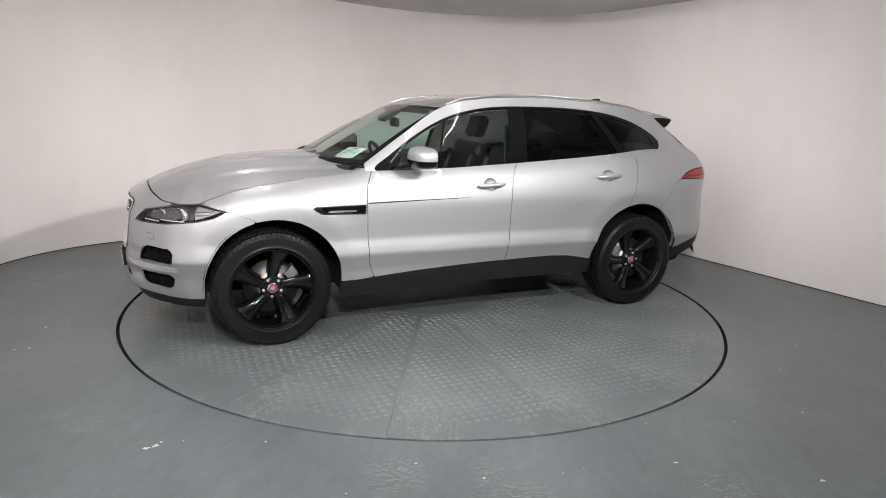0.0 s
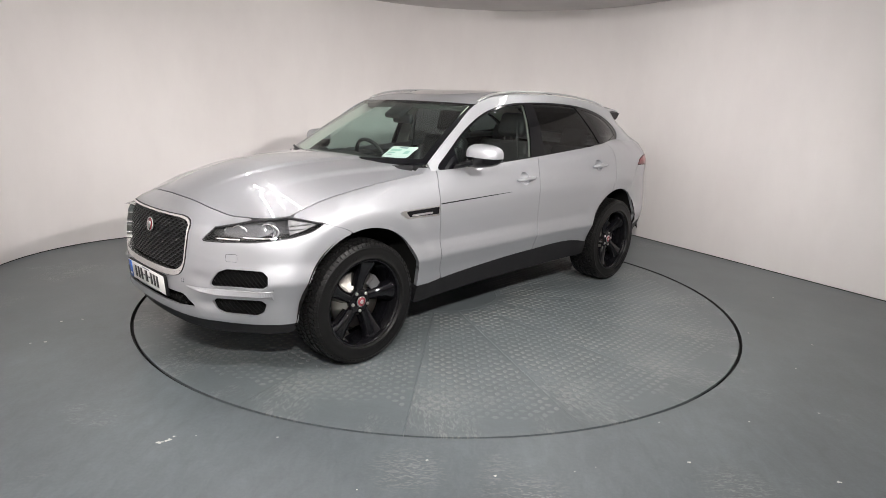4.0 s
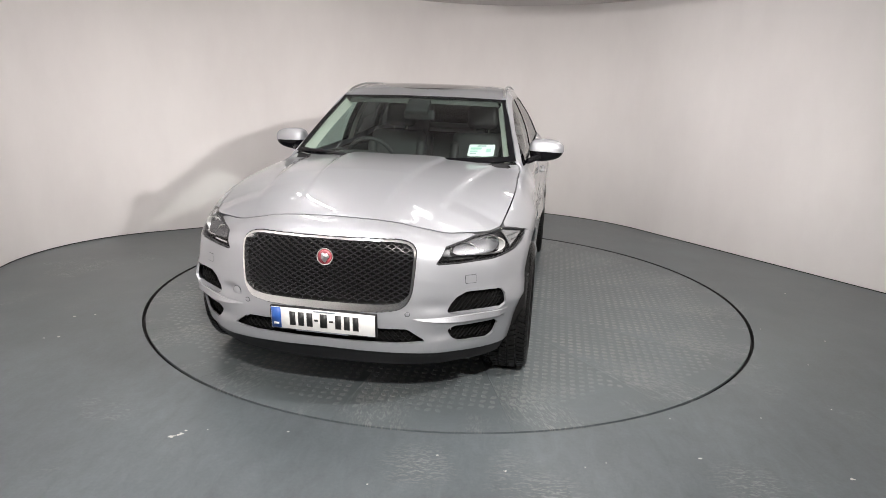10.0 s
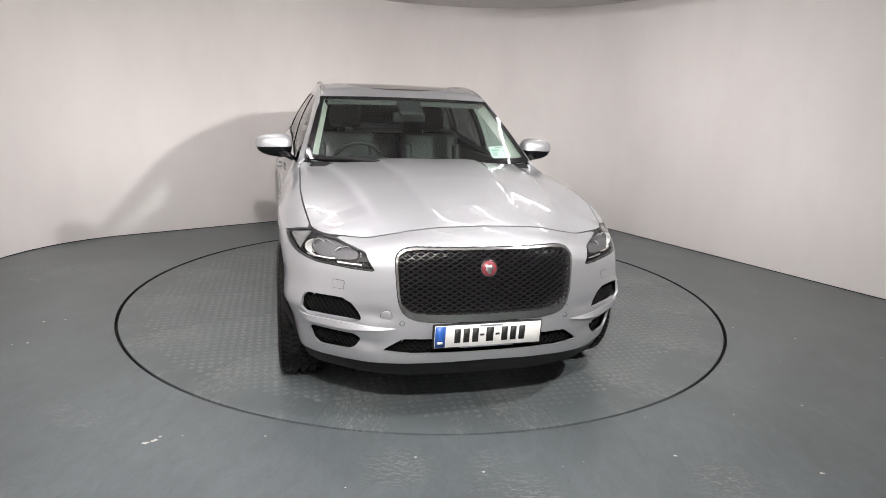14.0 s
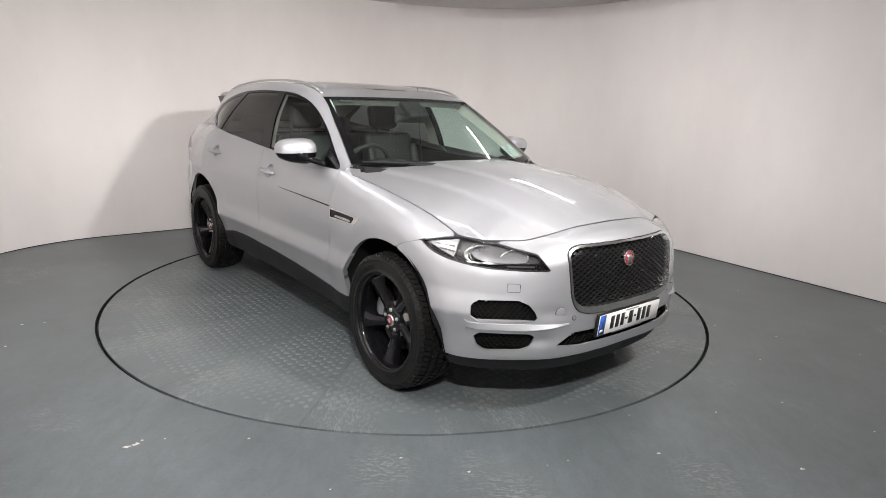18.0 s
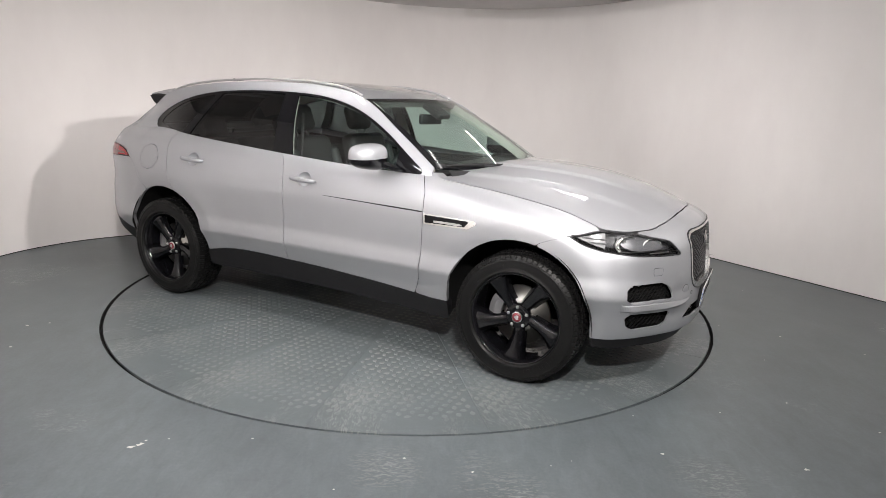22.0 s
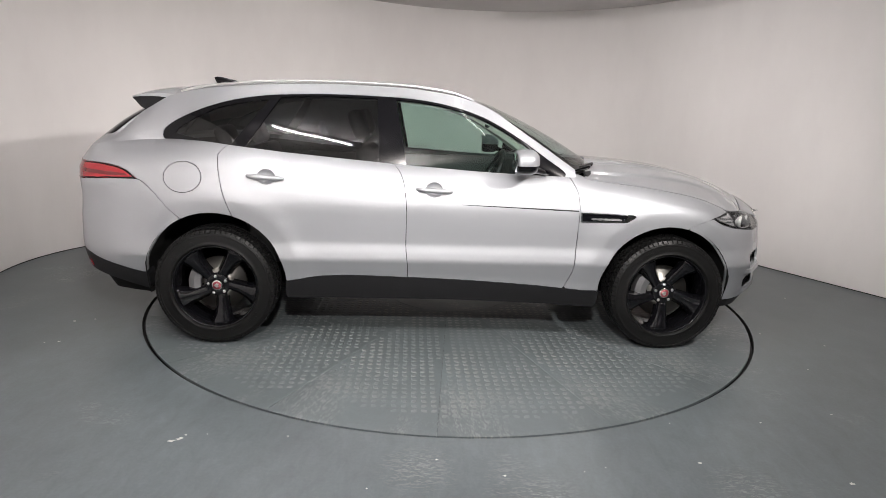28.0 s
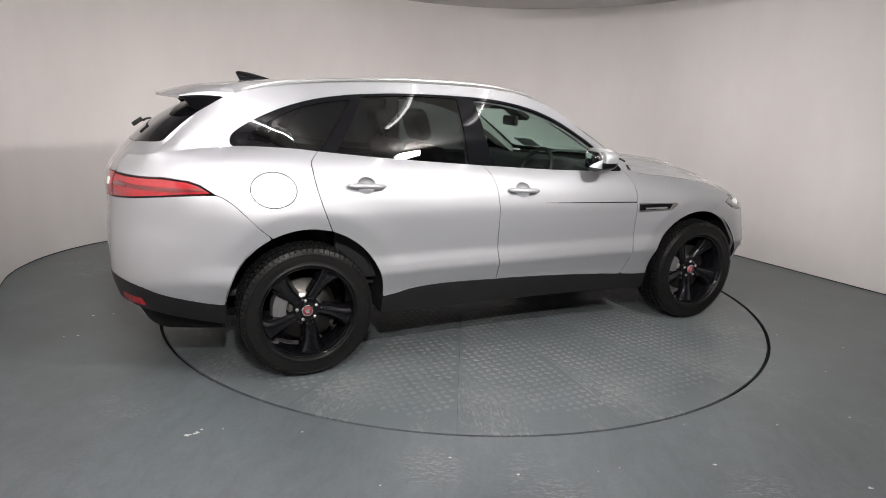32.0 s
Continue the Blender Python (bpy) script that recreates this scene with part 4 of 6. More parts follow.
t_pane = lambda u, v: both(np.abs(u) - 0.965 + 0.10 * np.clip(0.5 - v, 0, 1) ** 2, 0.13 + 0.05 * u ** 2 - v, v - 0.99)
skin("rear_screen", cut(rear_at, _u, np.linspace(0, 1, 40), lambda P, u, v: t_pane(u, v) + 0.004, 0.006, True), REARGLASS, car, "dark rear window")
skin("tailgate_frame", cut(rear_at, _u, np.linspace(0, 1, 40), lambda P, u, v: -t_pane(u, v), 0.02, True), SILVER, car)


def spoiler_at(u, v):
    """Top of the spoiler: u across, v from the roof (0) to the trailing edge (1)."""
    a = np.abs(u)
    fz = 1.598 - 0.066 * (0.45 * a ** 2 + 0.55 * a ** 6)
    ex, ez = -2.125 + 0.11 * a ** 2.5, 1.524 - 0.010 * a ** 2
    fx = -1.737
    return np.stack([fx + (ex - fx) * v, (0.578 - 0.035 * v) * u, fz + (ez - fz) * v + 0.014 * np.sin(np.pi * v)], -1)


def spoiler_low(u, v):
    """Under side of the spoiler: v from the trailing edge (0) back to the screen (1)."""
    p = spoiler_at(u, 1 + 0 * v)
    q = np.stack([-1.80 + 0 * u, 0.574 * u, 1.478 + 0.02 * (1 - u ** 2)], -1)
    return p + np.array([0.002, 0, -0.016]) + (q - p) * v[..., None]


_us, _vs = np.linspace(-1, 1, 41), np.linspace(0, 1, 16)
spoiler = skin("roof_spoiler", cut(spoiler_at, _us, _vs, lambda P, u, v: v - 2, 0.004), SILVER, car, "silver roof spoiler")
skin("spoiler_underside", cut(spoiler_low, _us, _vs, lambda P, u, v: v - 2, 0.0), GLOSSBLACK, spoiler, "gloss black under side")
_ends = lambda sgn: (lambda a, b: spoiler_at(sgn + 0 * a, a) * (1 - b[..., None]) + spoiler_low(sgn + 0 * a, 1 - a) * b[..., None])
for sgn in (1.0, -1.0):
    skin("spoiler_end", cut(_ends(sgn), _vs, np.linspace(0, 1, 11), lambda P, a, b: b - 0.35, 0.0, sgn > 0), SILVER, spoiler)
    skin("spoiler_end", cut(_ends(sgn), _vs, np.linspace(0, 1, 11), lambda P, a, b: 0.35 - b, 0.0, sgn > 0), GLOSSBLACK, spoiler, "gloss black lower end")
edge_bm = bmesh.new()
_tip = [spoiler_at(np.array(float(u)), np.array(1.0)) for u in _us]
_r0 = [edge_bm.verts.new(p) for p in _tip]
_r1 = [edge_bm.verts.new(p + np.array([0.002, 0, -0.016])) for p in _tip]
for k in range(len(_us) - 1):
    edge_bm.faces.new((_r0[k], _r0[k + 1], _r1[k + 1], _r1[k]))
part("spoiler_lip", edge_bm, SILVER, spoiler)


# ---------------------------------------------------------------- small-part helpers
def lathe(profile, n=48, axis="y", closed=False):
    """bmesh of a profile [(radius, along)] turned round an axis."""
    bm = bmesh.new()
    rows = []
    for r, a in profile:
        row = []
        for i in range(n):
            c, s = math.cos(2 * math.pi * i / n), math.sin(2 * math.pi * i / n)
            row.append(bm.verts.new((r * c, a, r * s) if axis == "y" else (a, r * c, r * s) if axis == "x" else (r * c, r * s, a)))
        rows.append(row)
    for a, b in zip(rows, rows[1:] + (rows[:1] if closed else [])):
        for i in range(n):
            bm.faces.new((a[i], a[(i + 1) % n], b[(i + 1) % n], b[i]))
    if not closed:
        for row, keep in ((rows[0], True), (rows[-1], False)):
            if profile[0 if keep else -1][0] < 0.02 or profile[0 if keep else -1][0] > 0:
                try:
                    bm.faces.new(row)
                except ValueError:
                    pass
    bmesh.ops.recalc_face_normals(bm, faces=bm.faces)
    return bm


def block(x0, x1, y0, y1, z0, z1, bevel=0.004, segments=2):
    bm = bmesh.new()
    bmesh.ops.create_cube(bm, size=1, matrix=Matrix.Translation(((x0 + x1) / 2, (y0 + y1) / 2, (z0 + z1) / 2)) @ Matrix.Diagonal((x1 - x0, y1 - y0, z1 - z0, 1)))
    if bevel:
        bmesh.ops.bevel(bm, geom=bm.edges[:], offset=bevel, segments=segments, affect="EDGES", profile=0.5)
    return bm


def moved(bm, m):
    bmesh.ops.transform(bm, matrix=m, verts=bm.verts)
    return bm


def tube(path, radius, n=10, flat=1.0):
    """bmesh of a rod along a path of points; flat squeezes it upright."""
    bm = bmesh.new()
    pts = [Vector(p) for p in path]
    rows = []
    for i, p in enumerate(pts):
        t = (pts[min(i + 1, len(pts) - 1)] - pts[max(i - 1, 0)]).normalized()
        side = t.cross(Vector((0, 0, 1)))
        side = side.normalized() if side.length > 1e-6 else Vector((0, 1, 0))
        up = side.cross(t)
        r = radius[i] if isinstance(radius, (list, tuple)) else radius
        rows.append([bm.verts.new(p + side * r * math.cos(2 * math.pi * k / n) + up * r * flat * math.sin(2 * math.pi * k / n)) for k in range(n)])
    for a, b in zip(rows, rows[1:]):
        for k in range(n):
            bm.faces.new((a[k], a[(k + 1) % n], b[(k + 1) % n], b[k]))
    bm.faces.new(rows[0])
    bm.faces.new(rows[-1])
    bmesh.ops.recalc_face_normals(bm, faces=bm.faces)
    return bm


def prism(points, depth, m=None):
    """Outline in x, y pushed up by depth in z."""
    bm = bmesh.new()
    low = [bm.verts.new((x, y, 0)) for x, y in points]
    top = [bm.verts.new((x, y, depth)) for x, y in points]
    n = len(points)
    bm.faces.new(low)
    bm.faces.new(top)
    for i in range(n):
        bm.faces.new((low[i], low[(i + 1) % n], top[(i + 1) % n], top[i]))
    bmesh.ops.recalc_face_normals(bm, faces=bm.faces)
    return moved(bm, m) if m else bm


def flipped_y(ob, parent):
    """The mirror image of a part, on the other side of the car."""
    me = ob.data.copy()
    me.transform(Matrix.Diagonal((1, -1, 1, 1)))
    me.flip_normals()
    o = new(ob.name.split(".")[0], me)
    o.parent = parent
    if "label" in ob:
        o["label"] = ob["label"]
    return o


def on_ring(x, z, out=0.0):
    s = s_of_x(x)
    p = ring_at(s, z)
    e = ring_at(s + 0.01, z) - ring_at(s - 0.01, z)
    n = np.array([e[1], -e[0]]) * (1 if e[0] < 0 else 1)
    n = n / np.hypot(*n)
    if n[1] < 0:
        n = -n
    return Vector((p[0] + n[0] * out, p[1] + n[1] * out, p[2]))


# ---------------------------------------------------------------- wheels
HUB_Z, R_TYRE = 0.372, 0.374
TYRE_PROFILE = [(0.250, -0.100), (0.268, -0.118), (0.300, -0.1275), (0.335, -0.1235), (0.355, -0.113), (0.359, -0.100), (0.359, -0.05), (0.359, 0.0), (0.359, 0.05), (0.359, 0.100), (0.352, 0.1145), (0.340, 0.1215), (0.336, 0.1250), (0.332, 0.1228), (0.324, 0.1240),
                (0.300, 0.1262), (0.280, 0.1255), (0.277, 0.1285), (0.270, 0.1275), (0.269, 0.123), (0.264, 0.118), (0.254, 0.100)]
TREAD = [(-0.098, 0.034), (-0.050, 0.034), (-0.004, 0.036), (0.044, 0.034), (0.090, 0.036)]


def tread_bm():
    """Rows of slanting tread blocks with shoulder lugs."""
    bm = bmesh.new()
    pitches = 72
    for i in range(pitches):
        for k, (yc, w) in enumerate(TREAD):
            a0 = 2 * math.pi * (i + 0.5 * (k % 2)) / pitches
            da = 2 * math.pi / pitches * 0.38
            sk = 0.10 * (1 if k % 2 else -1) / 6
            vs = []
            for r in (0.352, R_TYRE - (0.004 if k in (0, 4) else 0.0)):
                for ya, aa in ((-w / 2, -da - sk), (w / 2, -da + sk), (w / 2, da + sk), (-w / 2, da - sk)):
                    drop = 0.006 if (k == 0 and ya < 0) or (k == 4 and ya > 0) else 0
                    rr = r - drop
                    vs.append(bm.verts.new((rr * math.cos(a0 + aa), yc + ya, rr * math.sin(a0 + aa))))
            for f in ((4, 5, 6, 7), (0, 1, 5, 4), (1, 2, 6, 5), (2, 3, 7, 6), (3, 0, 4, 7)):
                bm.faces.new([vs[j] for j in f])
        # shoulder lug on each side wall
        for sgn in (-1, 1):
            a0 = 2 * math.pi * (i + 0.25) / pitches
            vs = [bm.verts.new((r * math.cos(a0 + a), sgn * y, r * math.sin(a0 + a))) for r, y in ((0.343, 0.1222), (0.362, 0.112)) for a in (-0.034, 0.034)]
            vs += [bm.verts.new((r * math.cos(a0 + a), sgn * y, r * math.sin(a0 + a))) for r, y in ((0.345, 0.1236), (0.364, 0.1130)) for a in (-0.031, 0.031)]
            for f in ((4, 5, 7, 6), (0, 1, 5, 4), (1, 3, 7, 5), (3, 2, 6, 7), (2, 0, 4, 6)):
                bm.faces.new([vs[j] for j in f])
    bmesh.ops.recalc_face_normals(bm, faces=bm.faces)
    return bm


def spoke_bm(turn):
    """One swept spoke of the alloy wheel, with a raised face and sloping flanks."""
    bm = bmesh.new()
    rows = []
    for r, w, out, sweep in ((0.050, 0.040, 0.022, 0.0), (0.085, 0.040, 0.026, 0.02), (0.135, 0.044, 0.034, 0.05), (0.19, 0.054, 0.048, 0.09), (0.23, 0.072, 0.060, 0.12), (0.253, 0.090, 0.063, 0.13)):
        a = turn + sweep
        row = []
        for side, depth in ((-1.25, -0.045), (-0.62, 0.0), (0.25, -0.003), (0.62, -0.014), (1.15, -0.050)):
            t = side * w / 2 * 1.8
            x = r * math.cos(a) - t * math.sin(a)
            z = r * math.sin(a) + t * math.cos(a)
            row.append(bm.verts.new((x, out + depth - 0.02, z)))
        rows.append(row)
    for a, b in zip(rows, rows[1:]):
        for k in range(4):
            bm.faces.new((a[k], a[k + 1], b[k + 1], b[k]))
    bmesh.ops.recalc_face_normals(bm, faces=bm.faces)
    if sum(f.normal.y for f in bm.faces) < 0:
        bmesh.ops.reverse_faces(bm, faces=bm.faces)
    bmesh.ops.solidify(bm, geom=bm.faces[:], thickness=0.006)
    return bm


def ring_text_bars(count, a0, a1, r0, r1, y):
    """Raised bars on the side wall where the lettering stands."""
    bm = bmesh.new()
    for i in range(count):
        a = a0 + (a1 - a0) * i / count
        b = a + (a1 - a0) / count * 0.62
        vs = [bm.verts.new((r * math.cos(t), yy, r * math.sin(t))) for yy in (y, y + 0.0012) for r in (r0, r1) for t in (a, b)]
        for f in ((4, 5, 7, 6), (0, 1, 5, 4), (2, 3, 7, 6), (0, 2, 6, 4), (1, 3, 7, 5)):
            bm.faces.new([vs[j] for j in f])
    bmesh.ops.recalc_face_normals(bm, faces=bm.faces)
    return bm


def make_wheel(x, side, turn, caliper_angle):
    """A wheel at x; side is 1 for the left. Built with its face towards +y, then turned round for the right."""
    yc = 0.823
    m = Matrix.Translation((x, side * yc, HUB_Z)) @ (Matrix.Identity(4) if side > 0 else Matrix.Rotation(math.pi, 4, "Z"))
    barrel = lathe([(0.262, 0.104), (0.265, 0.112), (0.261, 0.118), (0.255, 0.114), (0.249, 0.096), (0.244, 0.05), (0.238, 0.0), (0.236, -0.09), (0.25, -0.10)], 64, closed=False)
    # the barrel is open at both ends
    bmesh.ops.delete(barrel, geom=[f for f in barrel.faces if len(f.verts) > 4], context="FACES_ONLY")
    wheel = part("wheel", barrel, RIM, car, "gloss black five-spoke alloy wheel")
    wheel.matrix_basis = m
    part("tyre", lathe(TYRE_PROFILE + [(0.254, 0.06), (0.252, -0.06)], 72, closed=True), TYRE, wheel, "black all-season tyre")
    part("tread", tread_bm(), TYRE, wheel, smooth=False)
    tagged(part("side_wall_mark", ring_text_bars(12, 0.55, 1.35, 0.288, 0.312, 0.1268), TYRE, wheel, smooth=False), kind="stuff")
    tagged(part("side_wall_mark", ring_text_bars(12, 3.70, 4.50, 0.288, 0.312, 0.1268), TYRE, wheel, smooth=False), kind="stuff")
    for k in range(5):
        part("spoke", moved(spoke_bm(turn + 2 * math.pi * k / 5), Matrix.Translation((0, 0.055, 0))), RIM, wheel)
    part("hub", lathe([(0.075, 0.02), (0.075, 0.052), (0.066, 0.060), (0.040, 0.064), (0.034, 0.060), (0.0301, 0.060)], 40), RIM, wheel)
    part("centre_cap", lathe([(0.034, 0.058), (0.034, 0.070), (0.030, 0.073), (0.027, 0.0735)], 32), CHROME, wheel)
    part("cap_relief", moved(prism([(0.013 * math.cos(a) * (1 + 0.3 * math.cos(3 * a)), 0.013 * math.sin(a)) for a in np.linspace(0, 2 * math.pi, 14, endpoint=False)], 0.0016), Matrix.Translation((0, 0.0765, 0)) @ Matrix.Rotation(math.pi / 2, 4, "X")), SATIN, wheel, smooth=False)
    part("cap_badge", lathe([(0.0265, 0.072), (0.0265, 0.0745), (0.012, 0.0755)], 28), CAPRED, wheel, "red enamel wheel badge")
    for k in range(5):
        a = turn + math.pi / 5 + 2 * math.pi * k / 5
        part("wheel_nut", moved(lathe([(0.0105, 0.04), (0.0105, 0.066), (0.008, 0.070)], 6), Matrix.Translation((0.057 * math.cos(a), 0, 0.057 * math.sin(a)))), SATIN, wheel)
    part("brake_disc", lathe([(0.172, -0.012), (0.172, 0.012), (0.10, 0.012), (0.095, 0.03), (0.06, 0.03)], 56), BRAKE, wheel, "worn steel brake disc")
    cal = bmesh.new()
    rows = []
    for i in range(9):
        a = caliper_angle - 0.42 + 0.84 * i / 8
        rows.append([cal.verts.new((r * math.cos(a), y, r * math.sin(a))) for r, y in ((0.112, -0.03), (0.112, 0.040), (0.150, 0.046), (0.185, 0.036), (0.190, -0.03))])
    for a, b in zip(rows, rows[1:]):
        for k in range(5):
            cal.faces.new((a[k], a[(k + 1) % 5], b[(k + 1) % 5], b[k]))
    cal.faces.new(rows[0])
    cal.faces.new(rows[-1])
    bmesh.ops.recalc_face_normals(cal, faces=cal.faces)
    part("brake_caliper", cal, CALIPER, wheel, "grey brake caliper", smooth=False)
    # arch liner
    r = 0.436
    cx, cz = (1.415, 0.395) if x > 0 else (-1.432, 0.415)
    lin = bmesh.new()
    rows = []
    spots = [(cx + r, 0.30, 0.84), (cx + r, 0.36, 0.86)] + [(cx + r * math.cos(math.radians(t)), cz + r * math.sin(math.radians(t)), 0.925 - 0.05 * max(0.0, 1 - min(t, 180 - t) / 15)) for t in np.linspace(0, 180, 27)] + [(cx - r, 0.36, 0.86), (cx - r, 0.30, 0.84)]
    for px, pz, ye in spots:
        rows.append([lin.verts.new((px, side * yy, pz)) for yy in (0.50, 0.7, ye)])
    for a, b in zip(rows, rows[1:]):
        for k in range(2):
            lin.faces.new((a[k], a[k + 1], b[k + 1], b[k]))
    lin.faces.new([row[0] for row in rows])
    part("wheel_arch_liner", lin, LINER, car)


make_wheel(1.437, 1, radians(-120), radians(158))
make_wheel(1.437, -1, radians(-93), radians(12))
make_wheel(-1.437, 1, radians(-75), radians(20))
make_wheel(-1.437, -1, radians(-100), radians(5))
# floor pan
part("floor_pan", block(-0.95, 0.95, -0.78, 0.78, 0.285, 0.315, 0.01), LINER, car, "dark underbody")
part("floor_pan", block(-2.0, 1.9, -0.50, 0.50, 0.255, 0.60, 0.02), LINER, car, "dark underbody")


# ---------------------------------------------------------------- nose: grille, intakes, plate, lamps
def zigzag_mesh(fn, test, s0, s1, z0, z1, ds, dz, thick, depth):
    """Honeycomb mesh of crossing zigzag bars on fn(s, z), kept where test(s, z, P) < 0."""
    rows = int((z1 - z0) / dz) + 2
    cols = int((s1 - s0) / ds) + 2
    R, C = [g.ravel() for g in np.meshgrid(np.arange(rows), np.arange(cols), indexing="ij")]
    sign = np.where((R + C) % 2, 0.42, -0.42) * dz
    sa, sb, za, zb = s0 + C * ds, s0 + (C + 1) * ds, z0 + R * dz + sign, z0 + R * dz - sign
    keep = test((sa + sb) / 2, (za + zb) / 2, fn((sa + sb) / 2, (za + zb) / 2, 0.0)) <= 0
    sa, sb, za, zb = sa[keep], sb[keep], za[keep], zb[keep]
    corners = [fn(s, z + off, inn) for s, z in ((sa, za), (sb, zb)) for off in (-thick, thick) for inn in (0.0, depth)]
    verts = np.stack(corners, 1).reshape(-1, 3)
    faces = []
    for k in range(len(sa)):
        i = 8 * k
        faces += [(i, i + 4, i + 6, i + 2), (i + 2, i + 6, i + 7, i + 3), (i, i + 1, i + 5, i + 4)]
    return verts, faces


def nose_fn(base):
    def run(s, z, inn):
        p = ring_at(np.abs(s), z)
        e = 0.004
        t = ring_at(np.abs(s) + e, z) - ring_at(np.maximum(np.abs(s) - e, 0), z)
        n = np.stack([t[..., 1], -t[..., 0]], -1)
        n = n / np.linalg.norm(n, axis=-1, keepdims=True)
        p = p - np.stack([n[..., 0], n[..., 1], 0 * n[..., 0]], -1) * np.asarray(base + inn + 0 * s)[..., None]
        return p * np.stack([1 + 0 * p[..., 0], np.where(s < 0, -1, 1) + 0 * p[..., 0], 1 + 0 * p[..., 0]], -1)
    return run


def grown(out):
    """The nose's skin pushed out by so many metres along its plan normal."""
    def run(s, v):
        p = ring_half(np.abs(s), v)
        a = np.abs(s)
        e = 0.004
        t = ring_half(a + e, v) - ring_half(np.maximum(a - e, 0), v)
        n = np.stack([t[..., 1], -t[..., 0]], -1)
        n = n / (np.linalg.norm(n, axis=-1, keepdims=True) + 1e-12)
        p = p + np.stack([n[..., 0], n[..., 1], 0 * n[..., 0]], -1) * out
        return p * np.stack([np.ones_like(s), np.where(s < 0, -1, 1), np.ones_like(s)], -1)
    return run


gr = skin("grille_surround", cut(grown(0.006), np.linspace(-0.6, 0.6, 161), np.linspace(0.3, 1, 120), lambda P, s, v: both(np.where(q_of(P) < -1.5, GRILLE(P[..., 1], P[..., 2]), 1) - 0.003, -GRILLE(P[..., 1], P[..., 2]) - 0.006 - 0.030 * np.clip((0.64 - P[..., 2]) / 0.06, 0, 1)), 0.05), BRIGHT, car, "chrome grille surround")
skin("grille_joint", cut(grown(0.0012), np.linspace(-0.6, 0.6, 241), np.linspace(0.3, 1, 180), lambda P, s, v: both(np.where(q_of(P) < -1.5, GRILLE(P[..., 1], P[..., 2]), 1) - 0.0065, -GRILLE(P[..., 1], P[..., 2]) + 0.001), 0.0), PLASTIC, gr, "thin dark joint")
zm = zigzag_mesh(nose_fn(0.022), lambda s, z, P: GRILLE(P[..., 1], P[..., 2]) + 0.014 + 0.028 * np.clip((0.64 - P[..., 2]) / 0.06, 0, 1), -0.46, 0.46, 0.56, 0.90, 0.0230, 0.0130, 0.0024, 0.010)
obj("grille_mesh", zm[0], zm[1], MESH, car, "black honeycomb grille mesh")
skin("grille_backing", cut(grown(-0.042), np.linspace(-0.6, 0.6, 60), np.linspace(0.3, 1, 60), lambda P, s, v: GRILLE(P[..., 1], P[..., 2]) + 0.002, 0), LINER, car)
for sgn in (1, -1):
    for shape, nm in ((INTAKE_UP, "upper_intake_mesh"), (INTAKE_LOW, "lower_intake_mesh")):
        zm = zigzag_mesh(nose_fn(0.03), lambda s, z, P: shape(np.abs(P[..., 1]) - P[..., 0], P[..., 2]) + 0.002, 0.55, 1.02, 0.37, 0.66, 0.014, 0.0155, 0.0022, 0.01)
        v_ = [p * np.array([1, sgn, 1]) for p in zm[0]]
        obj(nm, v_, zm[1], LINER, car, "black mesh in the bumper's side intake")
zm = zigzag_mesh(nose_fn(0.03), lambda s, z, P: MOUTH(P[..., 1], P[..., 2]) + 0.002, -0.5, 0.5, 0.39, 0.48, 0.016, 0.017, 0.0022, 0.01)
obj("centre_intake_mesh", zm[0], zm[1], LINER, car, "black mesh of the centre intake")
skin("intake_backing", cut(grown(-0.05), fine_f, VS, lambda P, s, v: both(np.minimum(np.minimum(INTAKE_UP(q_of(P), P[..., 2]), INTAKE_LOW(q_of(P), P[..., 2])), MOUTH(P[..., 1], P[..., 2])) - 0.03, P[..., 2] - 0.70), 0), LINER, car)
# bright fins between the side intakes, running in towards the plate
FIN_T = [0.0, 0.3, 0.8, 1.0]


def fin_at(q, t):
    ss = 0.43 + 0.515 * q
    full = np.clip(0.12 + q * 2.0, 0, 1)
    ends = np.clip(q * 5, 0.0, 1) * np.clip((1 - q) * 8, 0.0, 1)
    prof_z = 0.520 + (np.interp(t, FIN_T, [0.540, 0.526, 0.498, 0.476]) - 0.520) * full
    prof_o = np.interp(t, FIN_T, [-0.030, 0.004, 0.014, -0.030]) * ends
    return nose_fn(0.0)(ss, prof_z, -(prof_o + 0.002))


for sgn in (1, -1):
    d_ = cut(fin_at, np.linspace(0, 1, 40), np.array(FIN_T), lambda P, q, t: t - 2, 0.0)
    d_ = d_ if sgn > 0 else mirrored(d_)
    obj("bumper_fin", d_[0], d_[1], SILVER, car, "silver fin between the bumper intakes")
# round badge in the grille
bx = float(ring_at(np.array(0.0), np.array(0.79))[0]) - 0.022
tilt = Matrix.Translation((bx, 0, 0.791)) @ Matrix.Rotation(radians(-8), 4, "Y")
part("badge_ring", moved(lathe([(0.041, -0.01), (0.041, 0.010), (0.039, 0.013), (0.036, 0.010)], 40, "x"), tilt), CHROME, car, "round chrome badge rim")
part("badge_face", moved(lathe([(0.036, -0.002), (0.036, 0.010), (0.018, 0.012), (0.004, 0.0122)], 32, "x"), tilt), CAPRED, car, "red enamel badge face")
part("badge_relief", moved(moved(prism([(0.021 * math.cos(a) * (1 + 0.3 * math.cos(3 * a)), 0.019 * math.sin(a) * (1 + 0.15 * math.sin(5 * a))) for a in np.linspace(0, 2 * math.pi, 18, endpoint=False)], 0.004), Matrix.Rotation(math.pi / 2, 4, "Y")), tilt @ Matrix.Translation((0.011, 0, 0))), SATIN, car)

